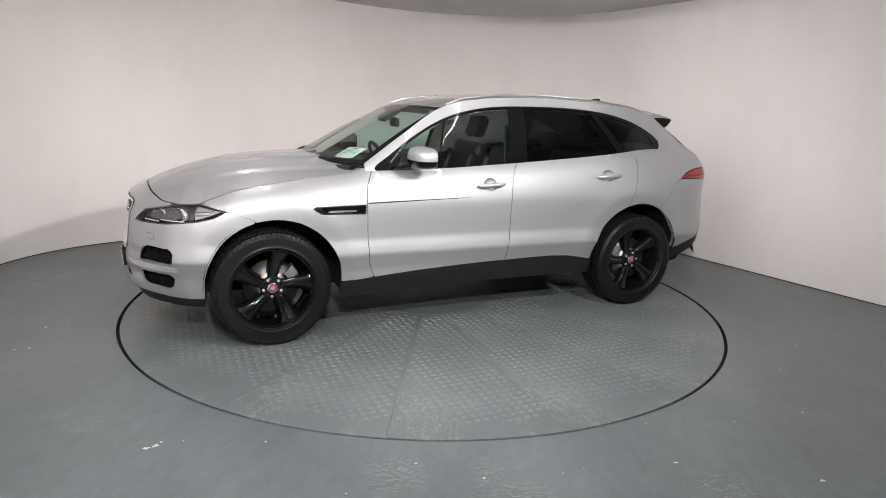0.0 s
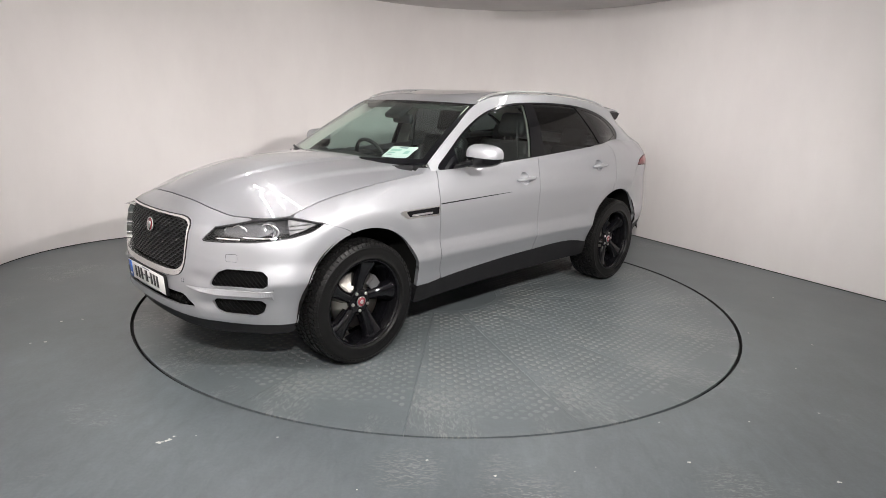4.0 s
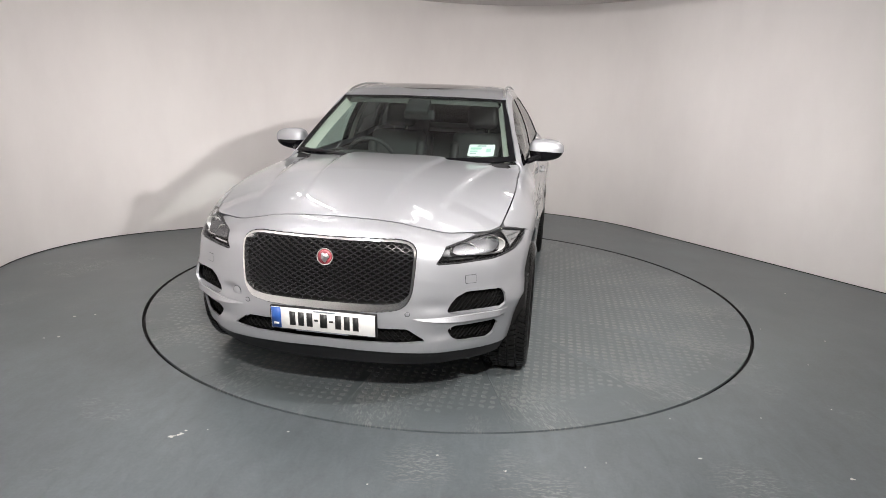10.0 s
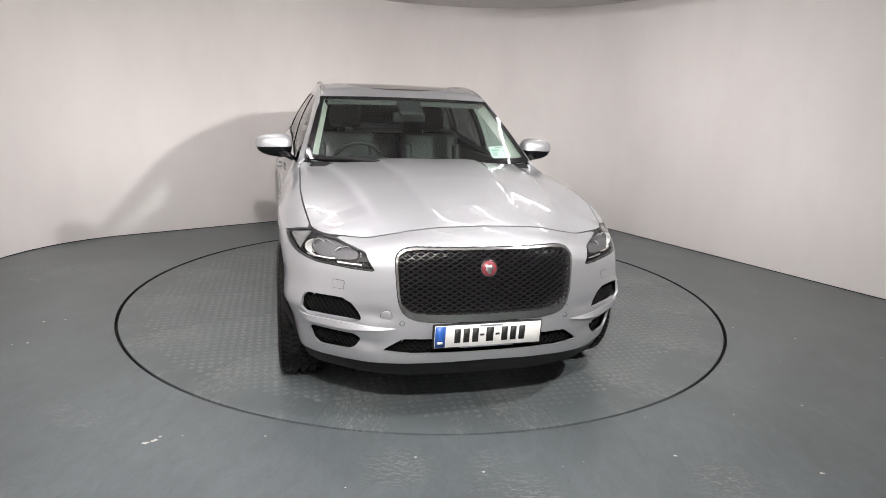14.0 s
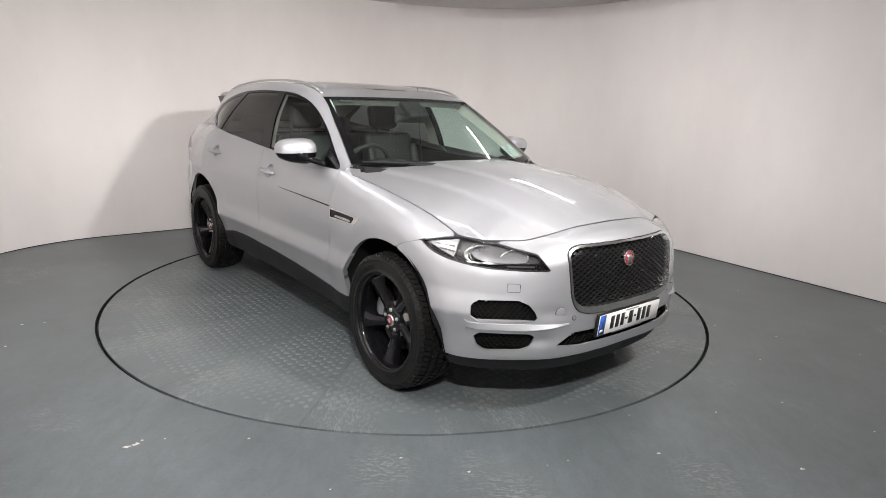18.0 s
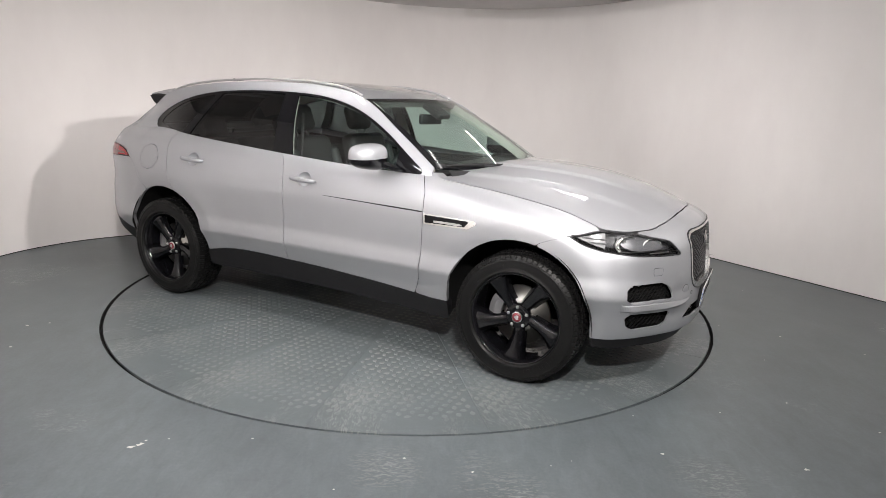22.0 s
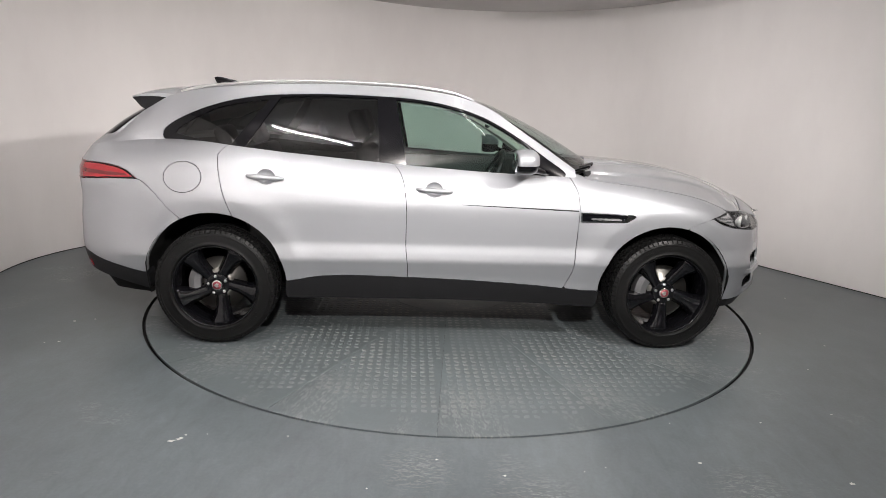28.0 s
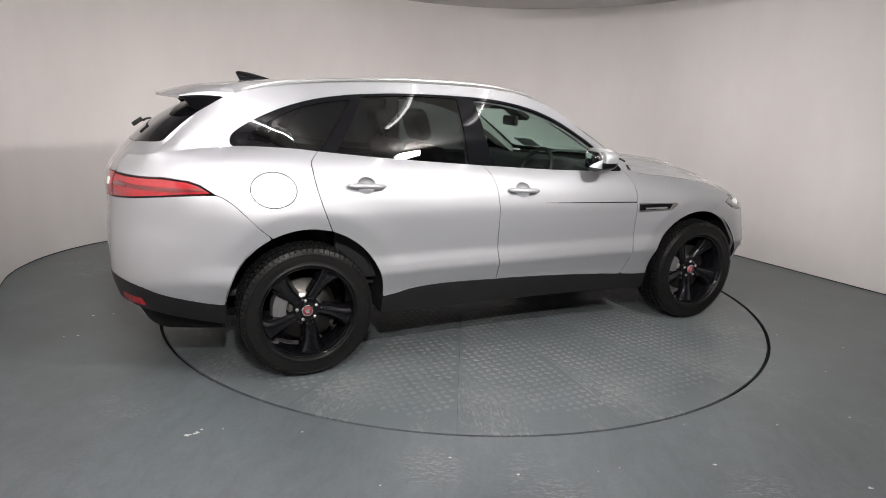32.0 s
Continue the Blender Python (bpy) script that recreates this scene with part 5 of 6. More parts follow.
# number plate: the writing is shown as bars
plate_m = Matrix.Translation((2.318, 0, 0.484)) @ Matrix.Rotation(radians(5), 4, "Y")
holder = part("number_plate", moved(block(-0.018, 0.0, -0.266, 0.266, -0.061, 0.061, 0.006), plate_m), PLASTIC, car, "front number plate in a black holder")
part("plate_face", moved(block(0.0, 0.003, -0.258, 0.258, -0.052, 0.057, 0.001, 1), plate_m), PLATEWHITE, holder, "white plate face")
part("plate_band", moved(block(0.003, 0.0036, -0.256, -0.208, -0.050, 0.055, 0.0, 1), plate_m), PLATEBLUE, holder, "blue band")
part("plate_mark", moved(block(0.0036, 0.004, -0.246, -0.219, -0.034, -0.022, 0.0, 1), plate_m), PLATEWHITE, holder)
for k, (w, h) in enumerate(((0.036, 0.070), (0.036, 0.070), (0.036, 0.070), (0.020, 0.010), (0.044, 0.070), (0.020, 0.010), (0.036, 0.070), (0.036, 0.070), (0.036, 0.070))):
    yc = (-0.150, -0.107, -0.064, -0.031, 0.006, 0.044, 0.078, 0.121, 0.164)[k]
    zc = 0.004
    if h < 0.02:
        part("plate_mark", moved(block(0.003, 0.0042, yc - w / 2, yc + w / 2, zc - h / 2, zc + h / 2, 0, 1), plate_m), INK, holder)
        continue
    part("plate_mark", moved(block(0.003, 0.0042, yc - w * 0.40, yc + w * 0.40, zc - h / 2, zc + h / 2, 0, 1), plate_m), INK, holder)
part("plate_small_bar", moved(block(0.003, 0.0038, -0.045, 0.065, 0.046, 0.053, 0, 1), plate_m), GREYINK, holder)
part("plate_small_bar", moved(block(0.0, 0.0015, -0.135, 0.125, -0.0595, -0.0535, 0, 1), plate_m), GREYINK, holder)

# parking sensors, tow cover, washer covers
for y, z, r in ((0.40, 0.545, 0.010), (-0.40, 0.545, 0.010), (-0.47, 0.575, 0.026)):
    s_ = float(np.interp(abs(y), _py(np.linspace(0, 0.7, 200)), np.linspace(0, 0.7, 200)))
    p0 = grown(0.0)(np.array(s_), np.array((z - Z0) / (float(z_top(s_)) - Z0)))
    p1 = grown(0.01)(np.array(s_), np.array((z - Z0) / (float(z_top(s_)) - Z0)))
    n_ = Vector(p1 - p0).normalized()
    mm = Matrix.Translation((p0[0], p0[1] * (1 if y > 0 else -1), z)) @ Vector((n_.x, n_.y * (1 if y > 0 else -1), n_.z)).to_track_quat("X", "Z").to_matrix().to_4x4()
    part("sensor_cover" if r < 0.02 else "tow_eye_cover", moved(lathe([(r, -0.006), (r, 0.0012), (r - 0.002, 0.002)], 24, "x"), mm), SILVER, car)
    part("cover_ring", moved(lathe([(r + 0.0022, -0.004), (r + 0.0022, 0.0008), (r + 0.0002, 0.0008)], 24, "x"), mm), PLASTIC, car)
for sgn in (1, -1):
    t_cover = lambda P, s, v: np.hypot(np.maximum(np.abs(q_of(P) + 1.455) - 0.034, 0), np.maximum(np.abs(P[..., 2] - 0.70) - 0.010, 0)) - 0.008
    d_ = cut(grown(0.0022), np.linspace(0.5, 1.0, 320), np.linspace(0.5, 0.9, 160), lambda P, s, v: t_cover(P, s, v), 0.003)
    cover = skin("washer_cover", d_ if sgn > 0 else mirrored(d_), SILVER, car)
    d_ = cut(grown(0.0009), np.linspace(0.5, 1.0, 320), np.linspace(0.5, 0.9, 160), lambda P, s, v: both(t_cover(P, s, v) - 0.0025, -t_cover(P, s, v) - 0.001), 0.0)
    skin("cover_gap", d_ if sgn > 0 else mirrored(d_), PLASTIC, cover)


# head lamps
def shrunk(a):
    return lambda P, s, v: HEADLAMP(q_of(P), P[..., 2]) + a


S_L = np.linspace(0.40, 1.30, 120)
V_L = np.linspace(0.6, 1, 60)
for sgn in (1, -1):
    def place(d):
        return d if sgn > 0 else mirrored(d)
    bucket = skin("headlamp", place(cut(grown(-0.050), S_L, V_L, shrunk(-0.012), 0.0)), HOUSING, car, "clear headlamp with two round projectors")
    skin("cover_glass", place(cut(grown(0.001), S_L, V_L, shrunk(0.003), 0.006)), LENS, bucket, "clear cover")
    skin("lamp_rim", place(cut(grown(-0.004), S_L, V_L, lambda P, s, v: both(HEADLAMP(q_of(P), P[..., 2]) - 0.0005, -HEADLAMP(q_of(P), P[..., 2]) - 0.004), 0.012)), HOUSING, bucket)
    for (q0, z0, rr) in ((-1.225, 0.834, 0.048), (-1.45, 0.824, 0.040)):
        ss_ = np.linspace(0.4, 1.3, 600)
        pp = ring_at(ss_, np.minimum(z0, z_top(ss_) - 0.002))
        i_ = int(np.abs(pp[:, 1] - pp[:, 0] - q0).argmin())
        p0 = pp[i_]
        way = Vector((1, 0.62 * sgn, -0.03)).normalized()
        mm = Matrix.Translation(Vector((p0[0], p0[1] * sgn, z0)) - way * 0.054) @ way.to_track_quat("X", "Z").to_matrix().to_4x4()
        r2 = rr * 0.78
        part("reflector_ring", moved(lathe([(r2 + 0.004, -0.030), (r2 + 0.006, 0.004), (r2, 0.008), (r2 - 0.004, 0.0), (r2 - 0.006, -0.008)], 36, "x"), mm), CHROME, bucket, "chrome projector ring")
        bowl_bm = lathe([(rr * 1.30, 0.010), (rr * 1.27, 0.004), (rr * 1.12, -0.010), (rr * 0.96, -0.018), (r2 + 0.003, -0.024)], 36, "x")
        bmesh.ops.delete(bowl_bm, geom=[f for f in bowl_bm.faces if len(f.verts) > 4], context="FACES_ONLY")
        part("reflector_bowl", moved(moved(bowl_bm, Matrix.Translation((0, -0.22 * rr * sgn, 0)) @ Matrix.Diagonal((1, 1.30, 0.70, 1))), mm), LAMPBOWL, bucket, "bright reflector bowl")
        part("projector_lens", moved(lathe([(r2 - 0.004, -0.014), (r2 - 0.006, 0.0), (r2 * 0.45, 0.009), (0.002, 0.011)], 32, "x"), mm), LAMPLENS, bucket, "projector lens")
        guide = [Vector((0.012, (rr * 1.66 * math.cos(a) - 0.22 * rr) * sgn, rr * 0.86 * math.sin(a))) for a in np.linspace(radians(-200), radians(60), 22)]
        part("light_guide", moved(tube(guide, 0.0032, 8), mm), LAMPBOWL, bucket, "bright curved light guide")
    for q0, q1, za, zb, nm, mt in ((-1.585, -1.40, 0.789, 0.795, "light_bar", CHROME), (-1.385, -1.13, 0.800, 0.806, "light_bar", CHROME)):
        skin(nm, place(cut(grown(-0.024), S_L, np.linspace(0.6, 1, 160), lambda P, s, v: both(np.abs(q_of(P) - (q0 + q1) / 2) - (q1 - q0) / 2, za - P[..., 2], P[..., 2] - zb), 0.01)), mt, bucket)
    skin("bright_shield", place(cut(grown(-0.030), S_L, np.linspace(0.6, 1, 120), lambda P, s, v: poly(soften([(-1.55, 0.800), (-1.18, 0.806), (-1.13, 0.885), (-1.30, 0.880), (-1.52, 0.850)], 2))(q_of(P), P[..., 2]), 0.012)), mat("lamp_inner_silver", (0.12, 0.12, 0.125), 0.45, 0.6), bucket, "silvered lamp reflector")
    skin("side_reflector", place(cut(grown(-0.016), S_L, np.linspace(0.6, 1, 120), lambda P, s, v: poly([(-1.07, 0.892), (-0.86, 0.868), (-0.94, 0.842), (-1.04, 0.818)])(q_of(P), P[..., 2]), 0.006)), mat("lamp_side_reflector", (0.45, 0.45, 0.45), 0.2, 0.6), bucket)
    for zr in (0.846, 0.866):
        skin("reflector_rib", place(cut(grown(-0.012), S_L, np.linspace(0.6, 1, 200), lambda P, s, v: both(poly([(-1.065, 0.89), (-0.88, 0.868), (-0.95, 0.843), (-1.035, 0.82)])(q_of(P), P[..., 2]), np.abs(P[..., 2] - zr - 0.05 * (q_of(P) + 0.97)) - 0.0022), 0.004)), HOUSING, bucket)

# tail lamps
S_T = np.linspace(ST - 0.05, SR + 0.26, 120)
V_T = np.linspace(0.6, 1, 70)


def t_tail(P, s, v):
    return TAIL_OUT(s, P[..., 2]) + 0.002


for sgn in (1, -1):
    def place(d):
        return d if sgn > 0 else mirrored(d)
    lamp = skin("tail_lamp", place(cut(ring_half, S_T, V_T, t_tail, 0.02)), REDLENS, car, "red tail lamp")
    skin("lamp_stripe", place(cut(grown(0.001), S_T, np.linspace(0.6, 1, 140), lambda P, s, v: both(TAIL_OUT(s, P[..., 2]) + 0.018, P[..., 2] - 1.055 - 0.03 * np.clip((s - ST) / 0.5, 0, 1), 1.045 + 0.03 * np.clip((s - ST) / 0.5, 0, 1) - P[..., 2] - 0.012), 0.003)), REDDARK, lamp)
    skin("lamp_border", place(cut(grown(0.0012), S_T, np.linspace(0.6, 1, 140), lambda P, s, v: both(TAIL_OUT(s, P[..., 2]) + 0.002, -TAIL_OUT(s, P[..., 2]) - 0.008), 0.003)), GLOSSBLACK, lamp)
    skin("tailgate_lamp", place(cut(ring_half, S_T, V_T, lambda P, s, v: TAIL_IN(s, P[..., 2]) + 0.002, 0.02)), REDLENS, car, "red tail lamp on the tailgate")
    skin("reverse_lamp", place(cut(grown(0.002), S_T, np.linspace(0.6, 1, 140), lambda P, s, v: both(np.abs(s - SR - 0.075) - 0.028, np.abs(P[..., 2] - 1.072) - 0.018), 0.003)), PAPER, car, "small white reversing lamp")
    skin("rear_reflector", place(cut(grown(0.003), np.linspace(s_rear(0.80), s_rear(0.55), 30), np.linspace(0.15, 0.45, 40), lambda P, s, v: both(np.abs(P[..., 2] - 0.472) - 0.020, np.abs(P[..., 1] - 0.69) - 0.075), 0.006)), REDLENS, car, "red rear reflector")

# wing vents, door creases, handles
VENT = poly([(0.832, 0.898), (1.165, 0.892), (1.184, 0.880), (1.125, 0.843), (0.836, 0.836)])
VENT_IN = poly([(0.8405, 0.890), (1.135, 0.886), (1.108, 0.852), (0.843, 0.845)])
S_V = np.linspace(float(s_of_x(1.22)), float(s_of_x(0.80)), 90)
V_V = np.linspace(0.65, 0.88, 60)
for sgn in (1, -1):
    def place(d):
        return d if sgn > 0 else mirrored(d)
    vent = skin("wing_vent", place(cut(grown(0.004), S_V, V_V, lambda P, s, v: both(VENT(P[..., 0], P[..., 2]), -VENT_IN(P[..., 0], P[..., 2]), door_f(P[..., 2]) + 0.006 - P[..., 0]), 0.008)), CHROME, car, "chrome-framed wing vent")
    skin("vent_mesh", place(cut(grown(0.001), S_V, V_V, lambda P, s, v: VENT_IN(P[..., 0], P[..., 2]) - 0.001, 0.002)), GLOSSBLACK, vent, "black vent mesh")
    skin("vent_blade", place(cut(grown(0.003), S_V, V_V, lambda P, s, v: poly([(0.90, 0.864), (1.07, 0.866), (1.095, 0.858), (1.07, 0.853), (0.90, 0.853)])(P[..., 0], P[..., 2]), 0.002)), SATIN, vent)
    # flat black strip on the skin draws the crease's shade; nothing is recessed
    skin("door_crease_shade", place(cut(grown(0.0006), np.linspace(float(s_of_x(0.83)), float(s_of_x(0.08)), 60), np.linspace(0.70, 0.88, 140), lambda P, s, v: both(np.abs(P[..., 2] - (0.926 - 0.0285 * (P[..., 0] - 0.1))) - 0.0008 - 0.0026 * np.clip((P[..., 0] - 0.08) / 0.5, 0, 1), P[..., 0] - door_f(P[..., 2]) + 0.004), 0.0)), PLASTIC, car, "thin black strip painting the shade of the door's crease")
    for k, (hx, hz) in enumerate(HANDLES):
        def bowl(q, t, hx=hx, hz=hz):
            x, z = hx + 0.055 * q * np.cos(t), hz + 0.046 * q * np.sin(t)
            p = ring_at(s_of_x(x), z)
            return p - np.stack([0 * q, 0.034 * np.clip(1 - q ** 2, 0, 1) ** 0.7, 0 * q], -1)
        skin("handle_cup", place(cut(bowl, np.linspace(0.02, 1.0, 9), np.linspace(0, 2 * math.pi, 33), lambda P, q, t: q - 2, 0.0)), SILVER, car, "recessed handle cup")
        path, rads = [], []
        for i in range(15):
            t = -1 + 2 * i / 14
            x = hx + 0.108 * t
            p = on_ring(x, hz - 0.006 * t, 0.034 - 0.022 * abs(t) ** 5)
            path.append((p.x, p.y * sgn, p.z))
            rads.append(0.0155 - 0.007 * abs(t) ** 4)
        part("door_handle", tube(path, rads, 12, 1.0), SILVER, car, "silver door handle")

# door mirrors
def mirror_shell(z_lo, z_hi, grow=0.0):
    bm = bmesh.new()
    bmesh.ops.create_uvsphere(bm, u_segments=40, v_segments=28, radius=1)
    for vtx in bm.verts:
        x, y, z = vtx.co
        p = 2.8
        k = (abs(x) ** p + abs(y) ** p + abs(z) ** p) ** (-1 / p)
        x, y, z = x * k, y * k, z * k
        X = 0.088 * x - 0.014 * y
        Y = (0.122 + grow) * y
        Z = (0.074 + grow) * z * (1 - 0.16 * y) + 0.004 * y
        if X < -0.055:
            X = -0.055 + (X + 0.055) * 0.12
        if Z < -0.01:
            Z = -0.01 + (Z + 0.01) * 1.16
        vtx.co = (0.455 + X, 0.958 + Y, 1.203 + Z)
    if z_lo is not None:
        bmesh.ops.bisect_plane(bm, geom=bm.verts[:] + bm.edges[:] + bm.faces[:], plane_co=(0, 0.958, z_lo), plane_no=(0, 0.03, 1), clear_inner=True)
    if z_hi is not None:
        bmesh.ops.bisect_plane(bm, geom=bm.verts[:] + bm.edges[:] + bm.faces[:], plane_co=(0, 0.958, z_hi), plane_no=(0, 0.03, 1), clear_outer=True)
    return bm


Z_SPLIT = 1.203
cap = part("door_mirror", mirror_shell(Z_SPLIT - 0.012, None), SILVER, car, "silver door mirror with black base")
base = part("mirror_base", mirror_shell(None, Z_SPLIT - 0.011, -0.003), GLOSSBLACK, cap)
gl = part("mirror_glass", block(0.3925, 0.3945, 0.868, 1.045, 1.150, 1.252, 0.0008, 1), mat("mirror_silver", (0.8, 0.82, 0.83), 0.02, 1.0), cap, "mirror glass")
arm = part("mirror_arm", tube([(0.62, 0.835, 1.125), (0.58, 0.865, 1.138), (0.53, 0.90, 1.155), (0.49, 0.93, 1.165)], [0.020, 0.024, 0.028, 0.030], 12, 0.8), GLOSSBLACK, cap)
cap2 = flipped_y(cap, car)
for o_ in (base, gl, arm):
    flipped_y(o_, cap2)
tri_d = cut(lambda x, w: inset_side(x, w, -0.002), X_SIDE, W_, lambda P, x, w: both(DLO(x, P[..., 2]) + 0.004, 0.565 - x), 0.006, True)
pair("mirror_triangle", tri_d, GLOSSBLACK, car)

# roof rails, fin, wipers
rail_pts = []
for i in range(41):
    x = 0.16 - 1.86 * i / 40
    lift = 0.012 * min(1, (0.16 - x) / 0.16, (x + 1.70) / 0.16) ** 0.6 if -1.70 < x < 0.16 else 0
    rail_pts.append((x, float(up_y(x)) - 0.018, float(up_z(x)) + 0.006 + lift))
rail = part("roof_rail", tube(rail_pts, 0.0095, 10, 0.9), SATIN, car, "satin silver roof rail")
flipped_y(rail, car)
fin = bmesh.new()
fr_ = []
for x, h, w in ((-1.445, 0.002, 0.006), (-1.48, 0.016, 0.020), (-1.54, 0.036, 0.026), (-1.60, 0.054, 0.024), (-1.645, 0.062, 0.014), (-1.665, 0.058, 0.008)):
    zb = float(roof_z(x)) - 0.006
    fr_.append([fin.verts.new((x + (0.03 if k < 2 else 0), y, z)) for k, (y, z) in enumerate(((-w * 1.35, zb), (w * 1.35, zb), (w * 0.25, zb + h), (-w * 0.25, zb + h)))])
for a, b in zip(fr_, fr_[1:]):
    for k in range(4):
        fin.faces.new((a[k], a[(k + 1) % 4], b[(k + 1) % 4], b[k]))
fin.faces.new(fr_[0])
fin.faces.new(fr_[-1])
bmesh.ops.recalc_face_normals(fin, faces=fin.faces)
bmesh.ops.bevel(fin, geom=fin.edges[:], offset=0.003, segments=2, affect="EDGES")
part("roof_aerial", fin, GLOSSBLACK, car, "black shark-fin aerial")


def on_screen(u, v, out):
    p = screen_at(np.array(float(u)), np.array(float(v)))
    return Vector((p[0] + out * 0.6, p[1], p[2] + out * 0.8))


for u0, u1 in ((0.42, -0.62), (-0.22, -0.93)):
    arm_pts = [on_screen(u0 + (u1 - u0) * t, 0.004 + 0.028 * math.sin(math.pi * t * 0.9), 0.014) for t in np.linspace(0, 1, 9)]
    part("wiper", tube(arm_pts, [0.011] + [0.0075] * 7 + [0.005], 8), PLASTIC, car, "black windscreen wiper")
# silver corners between the bonnet and the windscreen pillars
def corner_at(a, t, sgn):
    p = hood_at(sgn * (S_H + 0 * a), 0.24 * a)
    q = screen_at(sgn * (1.0 - 0.22 * a), 0 * a) + np.array([-0.01, 0, -0.028])
    m = p + (q - p) * t[..., None]
    return m - np.stack([0 * a, 0 * a, 0.003 * (1 - t)], -1)


for sgn in (1, -1):
    skin("fender_corner", cut(lambda a, t: (ring_at(s_of_x(0.870 - 0.075 * a), z_top(s_of_x(0.870 - 0.075 * a))) * np.array([1, sgn, 1])) * (1 - t[..., None]) + (screen_at(sgn + 0 * a, 0 * a) + np.array([-0.008, 0, -0.022])) * t[..., None], np.linspace(0, 1, 6), np.linspace(0, 1, 6), lambda P, a, t: t - 2, 0.0), SILVER, car)
    skin("fender_corner", cut(lambda a, t: corner_at(a, t, sgn), np.linspace(0, 0.3, 5), np.linspace(0, 1, 6), lambda P, a, t: t - 2, 0.0), SILVER, car)
rw = rear_at(np.array(0.0), np.array(0.29))
part("rear_wiper", moved(block(-0.03, 0.035, -0.018, 0.018, -0.011, 0.014, 0.005), Matrix.Translation((rw[0] - 0.03, 0.0, rw[2] + 0.02)) @ Matrix.Rotation(radians(-35), 4, "Y")), PLASTIC, car, "black rear wiper")
part("rear_wiper_blade", tube([rear_at(np.array(u), np.array(0.32)) + np.array([-0.012, 0, 0.015]) for u in np.linspace(0.05, 0.62, 7)], 0.007, 6), PLASTIC, car)

for sgn in (1, -1):
    part("spoiler_winglet", prism([(-1.76, 1.50), (-2.00, 1.503), (-1.955, 1.45), (-1.90, 1.42)], 0.02, Matrix.Translation((0, 0.562 * sgn - 0.01, 0)) @ Matrix.Rotation(math.pi / 2, 4, "X") @ Matrix.Translation((0, 0, -0.02))), GLOSSBLACK, spoiler, smooth=False)

# windscreen sticker, inside the glass
stick = skin("windscreen_sticker", cut(lambda u, v: screen_at(u, v) - np.array([0.006, 0, 0.008]), np.linspace(0.5, 0.98, 40), np.linspace(0.06, 0.4, 40), lambda P, u, v: both(np.abs(P[..., 1] - 0.540) - 0.082, np.abs(P[..., 2] - 1.204) - 0.034 + 0.0 * u), 0.0), PAPER, car, "white paper notice behind the windscreen")
for zc, h, y0, y1, mt in ((1.231, 0.003, 0.51, 0.57, GREYINK), (1.215, 0.006, 0.47, 0.54, GREENINK), (1.200, 0.004, 0.47, 0.52, GREENINK), (1.188, 0.003, 0.47, 0.51, GREYINK), (1.205, 0.010, 0.57, 0.60, GREENINK)):
    skin("sticker_mark", cut(lambda u, v: screen_at(u, v) - np.array([0.0052, 0, 0.0072]), np.linspace(0.5, 0.98, 40), np.linspace(0.06, 0.4, 60), lambda P, u, v: both(np.abs(P[..., 1] - (y0 + y1) / 2) - (y1 - y0) / 2, np.abs(P[..., 2] - zc) - h), 0.0), mt, stick)


# ---------------------------------------------------------------- cabin inside
skin("headlining", cut(lambda x, q: roof_fn(x, q) * np.array([1, 0.97, 1]) - np.array([0, 0, 0.035]), np.linspace(-1.7, 0.24, 50), np.linspace(-1, 1, 40), lambda P, x, q: x - 5, 0.0), HEADLINER, car, "pale headlining")
trim = cut(lambda x, w: inset_side(x, w, 0.045), np.linspace(-1.9, 0.80, 160), W_, lambda P, x, w: both(-DLO(x, P[..., 2]) - 0.030, 0.35 - w), 0.0, True)
pair("pillar_trim", trim, HEADLINER, car, "pale pillar trim")
post = cut(lambda x, w: inset_side(x, w, 0.05), np.linspace(-0.6, -0.1, 40), W_, lambda P, x, w: both(x - b_front(P[..., 2]) + 0.02, b_rear(P[..., 2]) - x), 0.0, True)
pair("centre_post", post, TRIMLIGHT, car)
post = cut(lambda x, w: inset_side(x, w, 0.05), np.linspace(-1.5, -0.9, 40), W_, lambda P, x, w: both(x - c_front(P[..., 2]), c_rear(P[..., 2]) - x - 0.05), 0.0, True)
pair("rear_post", post, CABIN, car)


def dash_at(u, v):
    """Top of the dashboard: u across, v from the windscreen back to the driver."""
    a = np.abs(u)
    x0, x1 = 1.06 - 0.28 * a ** 2.2, 0.46
    x = x0 + (x1 - x0) * v
    z = 1.105 + 0.015 * np.sin(np.pi * v) - 0.28 * np.clip((v - 0.82) / 0.18, 0, 1) ** 1.5 + 0.035 * np.exp(-((u + 0.48) / 0.26) ** 2) * np.exp(-((v - 0.72) / 0.18) ** 2)
    return np.stack([x, u * 0.76, z], -1)


skin("dashboard", cut(dash_at, np.linspace(-1, 1, 50), np.linspace(0, 1, 40), lambda P, u, v: v - 2, 0.02, True), CABIN, car, "dark leather dashboard")
wheel_m = Matrix.Translation((0.33, -0.37, 1.055)) @ Matrix.Rotation(radians(-66), 4, "Y")
sw = bmesh.new()
rows = []
for i in range(40):
    a = 2 * math.pi * i / 40
    rows.append([sw.verts.new(((0.182 + 0.015 * math.cos(b)) * math.cos(a), (0.182 + 0.015 * math.cos(b)) * math.sin(a), 0.015 * math.sin(b))) for b in np.linspace(0, 2 * math.pi, 10, endpoint=False)])
for i in range(40):
    for k in range(10):
        sw.faces.new((rows[i][k], rows[(i + 1) % 40][k], rows[(i + 1) % 40][(k + 1) % 10], rows[i][(k + 1) % 10]))
bmesh.ops.recalc_face_normals(sw, faces=sw.faces)
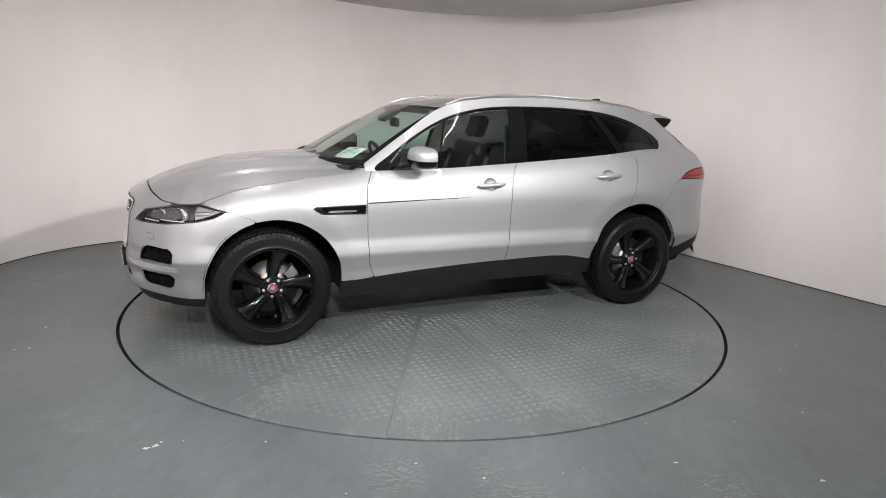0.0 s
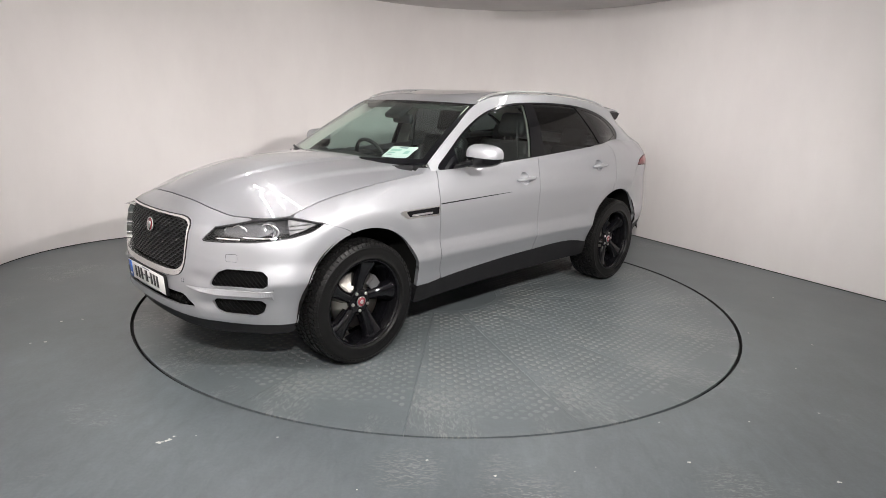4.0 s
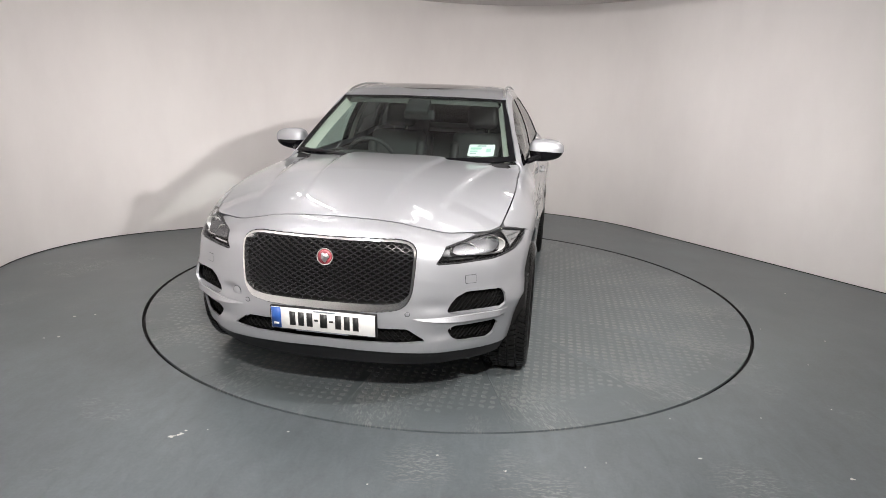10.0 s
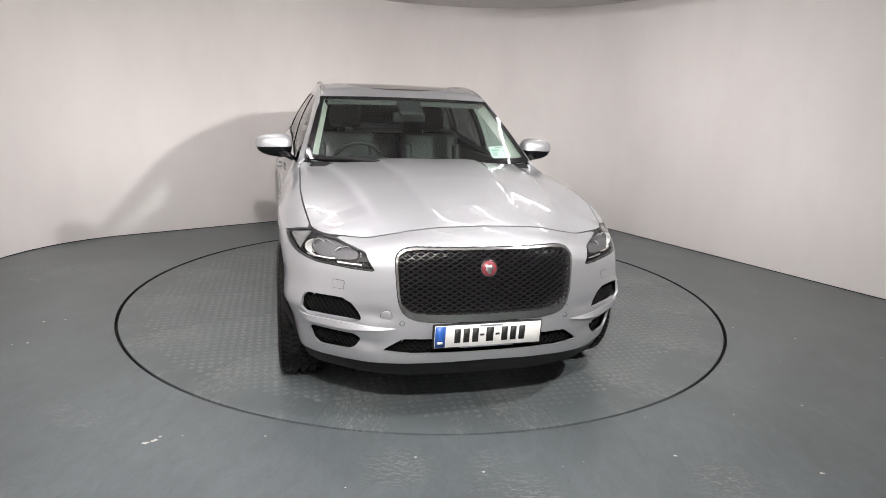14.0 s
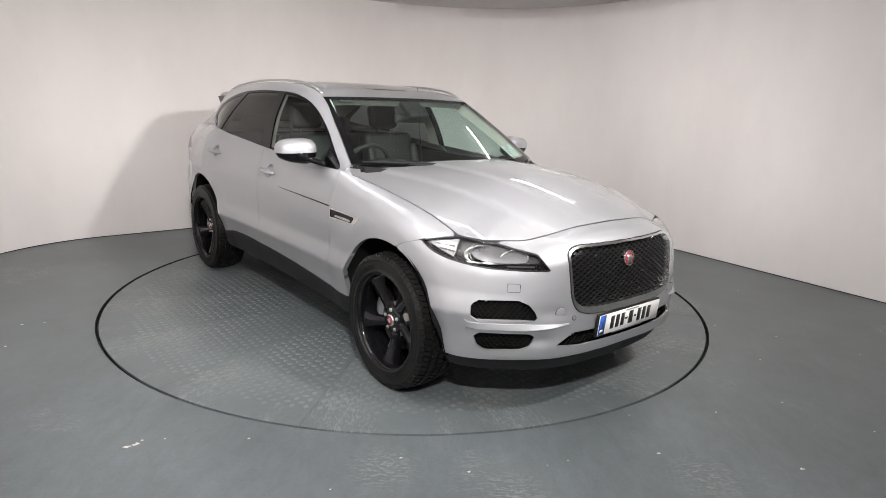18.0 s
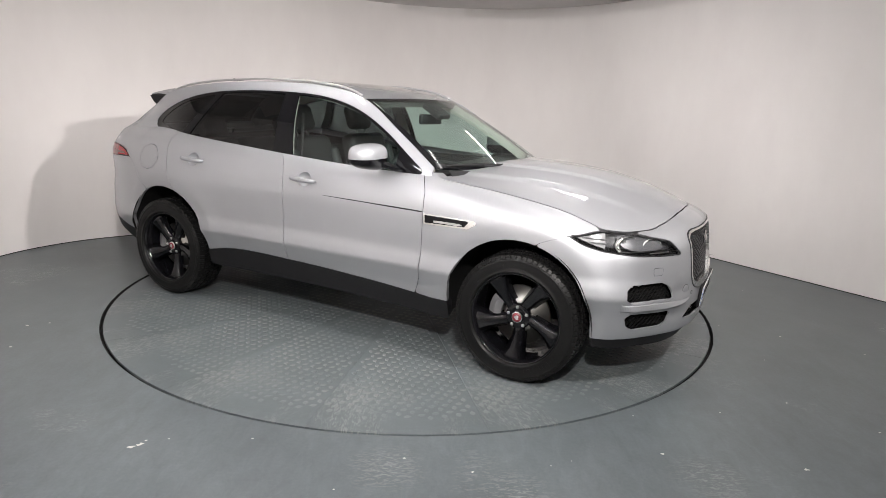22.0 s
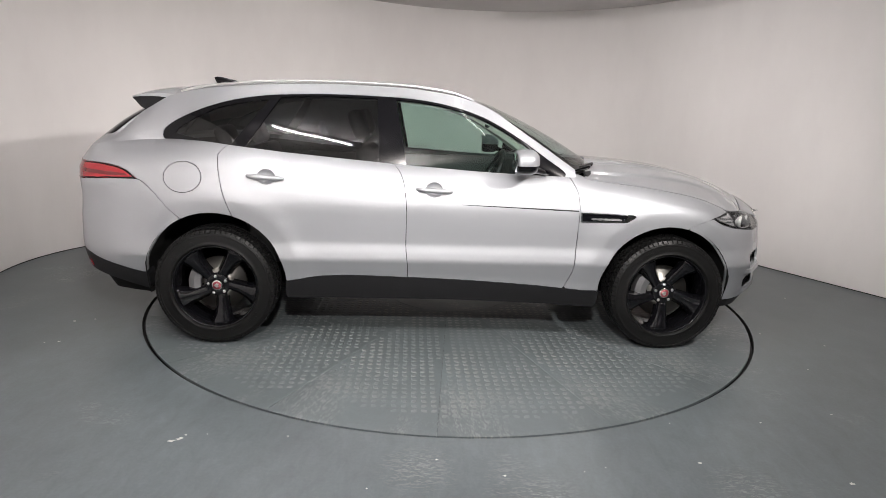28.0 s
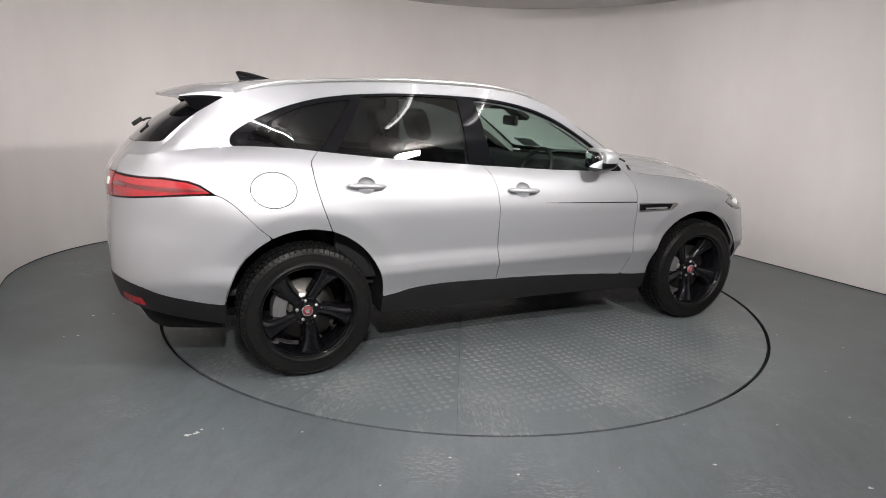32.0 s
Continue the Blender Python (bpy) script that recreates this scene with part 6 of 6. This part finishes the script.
steer = part("steering_wheel", moved(sw, wheel_m), CABIN, car, "black steering wheel with three spokes")
part("wheel_boss", moved(block(-0.055, 0.06, -0.085, 0.085, -0.03, 0.012, 0.02, 3), wheel_m), CABIN, steer)
for k in (-1, 1):
    part("wheel_spoke", moved(block(-0.018, 0.018, 0.07 if k > 0 else -0.175, 0.175 if k > 0 else -0.07, -0.012, 0.004, 0.005), wheel_m), SATIN, steer)
part("wheel_spoke", moved(block(-0.175, -0.05, -0.018, 0.018, -0.012, 0.004, 0.005), wheel_m), SATIN, steer)


def cushion(x0, x1, y0, y1, z0, z1, m=None, r=0.05):
    bm = block(x0, x1, y0, y1, z0, z1, r, 5)
    return moved(bm, m) if m else bm


for y in (0.37, -0.37):
    seat = part("front_seat", cushion(-0.38, 0.16, y - 0.26, y + 0.26, 0.50, 0.68), SEATGREY, car, "dark grey leather front seat")
    lean_m = Matrix.Translation((-0.34, y, 0.62)) @ Matrix.Rotation(radians(-19), 4, "Y")
    part("seat_back", cushion(-0.07, 0.07, -0.25, 0.25, 0.0, 0.66, lean_m, 0.06), SEATGREY, seat)
    part("seat_bolster", cushion(-0.02, 0.11, 0.18, 0.26, 0.05, 0.55, lean_m, 0.035), SEATGREY, seat)
    part("seat_bolster", cushion(-0.02, 0.11, -0.26, -0.18, 0.05, 0.55, lean_m, 0.035), SEATGREY, seat)
    part("headrest", cushion(-0.045, 0.055, -0.135, 0.135, 0.70, 0.90, lean_m, 0.045), SEATGREY, seat)
    for dy in (-0.06, 0.06):
        part("headrest_post", moved(block(-0.006, 0.006, dy - 0.006, dy + 0.006, 0.62, 0.72, 0.002), lean_m), CHROME, seat)
bench = part("rear_seat", cushion(-1.25, -0.72, -0.66, 0.66, 0.50, 0.68), SEATGREY, car, "dark grey leather rear bench")
rear_m = Matrix.Translation((-1.20, 0, 0.62)) @ Matrix.Rotation(radians(-22), 4, "Y")
for y0, y1 in ((-0.66, -0.24), (-0.23, 0.23), (0.24, 0.66)):
    part("bench_back", cushion(-0.07, 0.07, y0, y1, 0.0, 0.60, rear_m, 0.05), SEATGREY, bench)
for y in (-0.42, 0.42):
    part("headrest", cushion(-0.05, 0.045, y - 0.13, y + 0.13, 0.61, 0.78, rear_m, 0.04), SEATGREY, bench)
part("centre_console", cushion(-0.3, 0.50, -0.11, 0.11, 0.45, 0.78, None, 0.04), CABIN, car)
part("load_cover", block(-2.15, -1.50, -0.60, 0.60, 1.10, 1.12, 0.006), CABIN, car, "dark load cover")
part("cabin_floor", block(-2.0, 0.9, -0.72, 0.72, 0.44, 0.48, 0.01), CABIN, car)
# rear-view mirror and the sensor box behind the windscreen
part("sensor_box", moved(block(-0.075, 0.085, -0.085, 0.085, -0.022, 0.018, 0.012, 3), Matrix.Translation((0.375, 0.0, 1.468)) @ Matrix.Rotation(radians(32), 4, "Y")), CABIN, car, "black sensor housing behind the windscreen")
part("rear_view_mirror", moved(block(-0.018, 0.018, -0.12, 0.12, -0.036, 0.036, 0.015, 3), Matrix.Translation((0.33, 0.0, 1.405)) @ Matrix.Rotation(radians(-8), 4, "Z")), CABIN, car, "black rear-view mirror")
for y in (-0.36, 0.36):
    part("sun_visor", moved(block(-0.09, 0.09, -0.17, 0.17, -0.008, 0.008, 0.006), Matrix.Translation((0.17, y, 1.535)) @ Matrix.Rotation(radians(18), 4, "Y")), VISOR, car)
for y in (1, -1):
    part("seat_belt", tube([(-0.36, 0.585 * y, 1.42), (-0.35, 0.62 * y, 1.15), (-0.34, 0.66 * y, 0.8)], 0.012, 6, 0.2), CABIN, car)
    part("door_card", block(-1.25, 0.72, 0.755 if y > 0 else -0.785, 0.785 if y > 0 else -0.755, 0.5, 1.10, 0.01), CABIN, car)

# windscreen pillar trim and the edge of the headlining, just inside the glass
for sgn in (1, -1):
    band = cut(lambda a, v: screen_at(sgn * (0.955 - 0.055 * a), v) - np.stack([0.012 + 0.05 * a, 0 * a, 0.014 + 0.05 * a], -1), np.linspace(0, 1, 5), np.linspace(0.02, 0.97, 20), lambda P, a, v: a - 2, 0.0)
    skin("windscreen_pillar_trim", band, TRIMLIGHT, car, "pale windscreen pillar trim")
skin("header_trim", cut(lambda u, a: screen_at(u, 0.975 - 0.05 * a) - np.stack([0.012 + 0.05 * a, 0 * a, 0.012 + 0.02 * a], -1), np.linspace(-0.9, 0.9, 30), np.linspace(0, 1, 4), lambda P, u, a: a - 2, 0.0), VISOR, car)
# the clear door panes let the lamps' light into the cabin
for ob in car.children:
    if ob.name.split(".")[0] in ("front_window",):
        ob.visible_shadow = False


# ---------------------------------------------------------------- what moves
def heading(t):
    s = t - 16
    return 294.88 + 5.717 * s + 0.000181 * s ** 3


def motions():
    times = [0.5 * i for i in range(65)]
    walk(turntable, [(t, pose(0, 0, 0, 0, 0, heading(t))) for t in times])
    walk(car, [(t, pose(0, 0, 0, 0, 0, heading(t)) @ pose(-0.094, -0.227, 0)) for t in times])


motions()
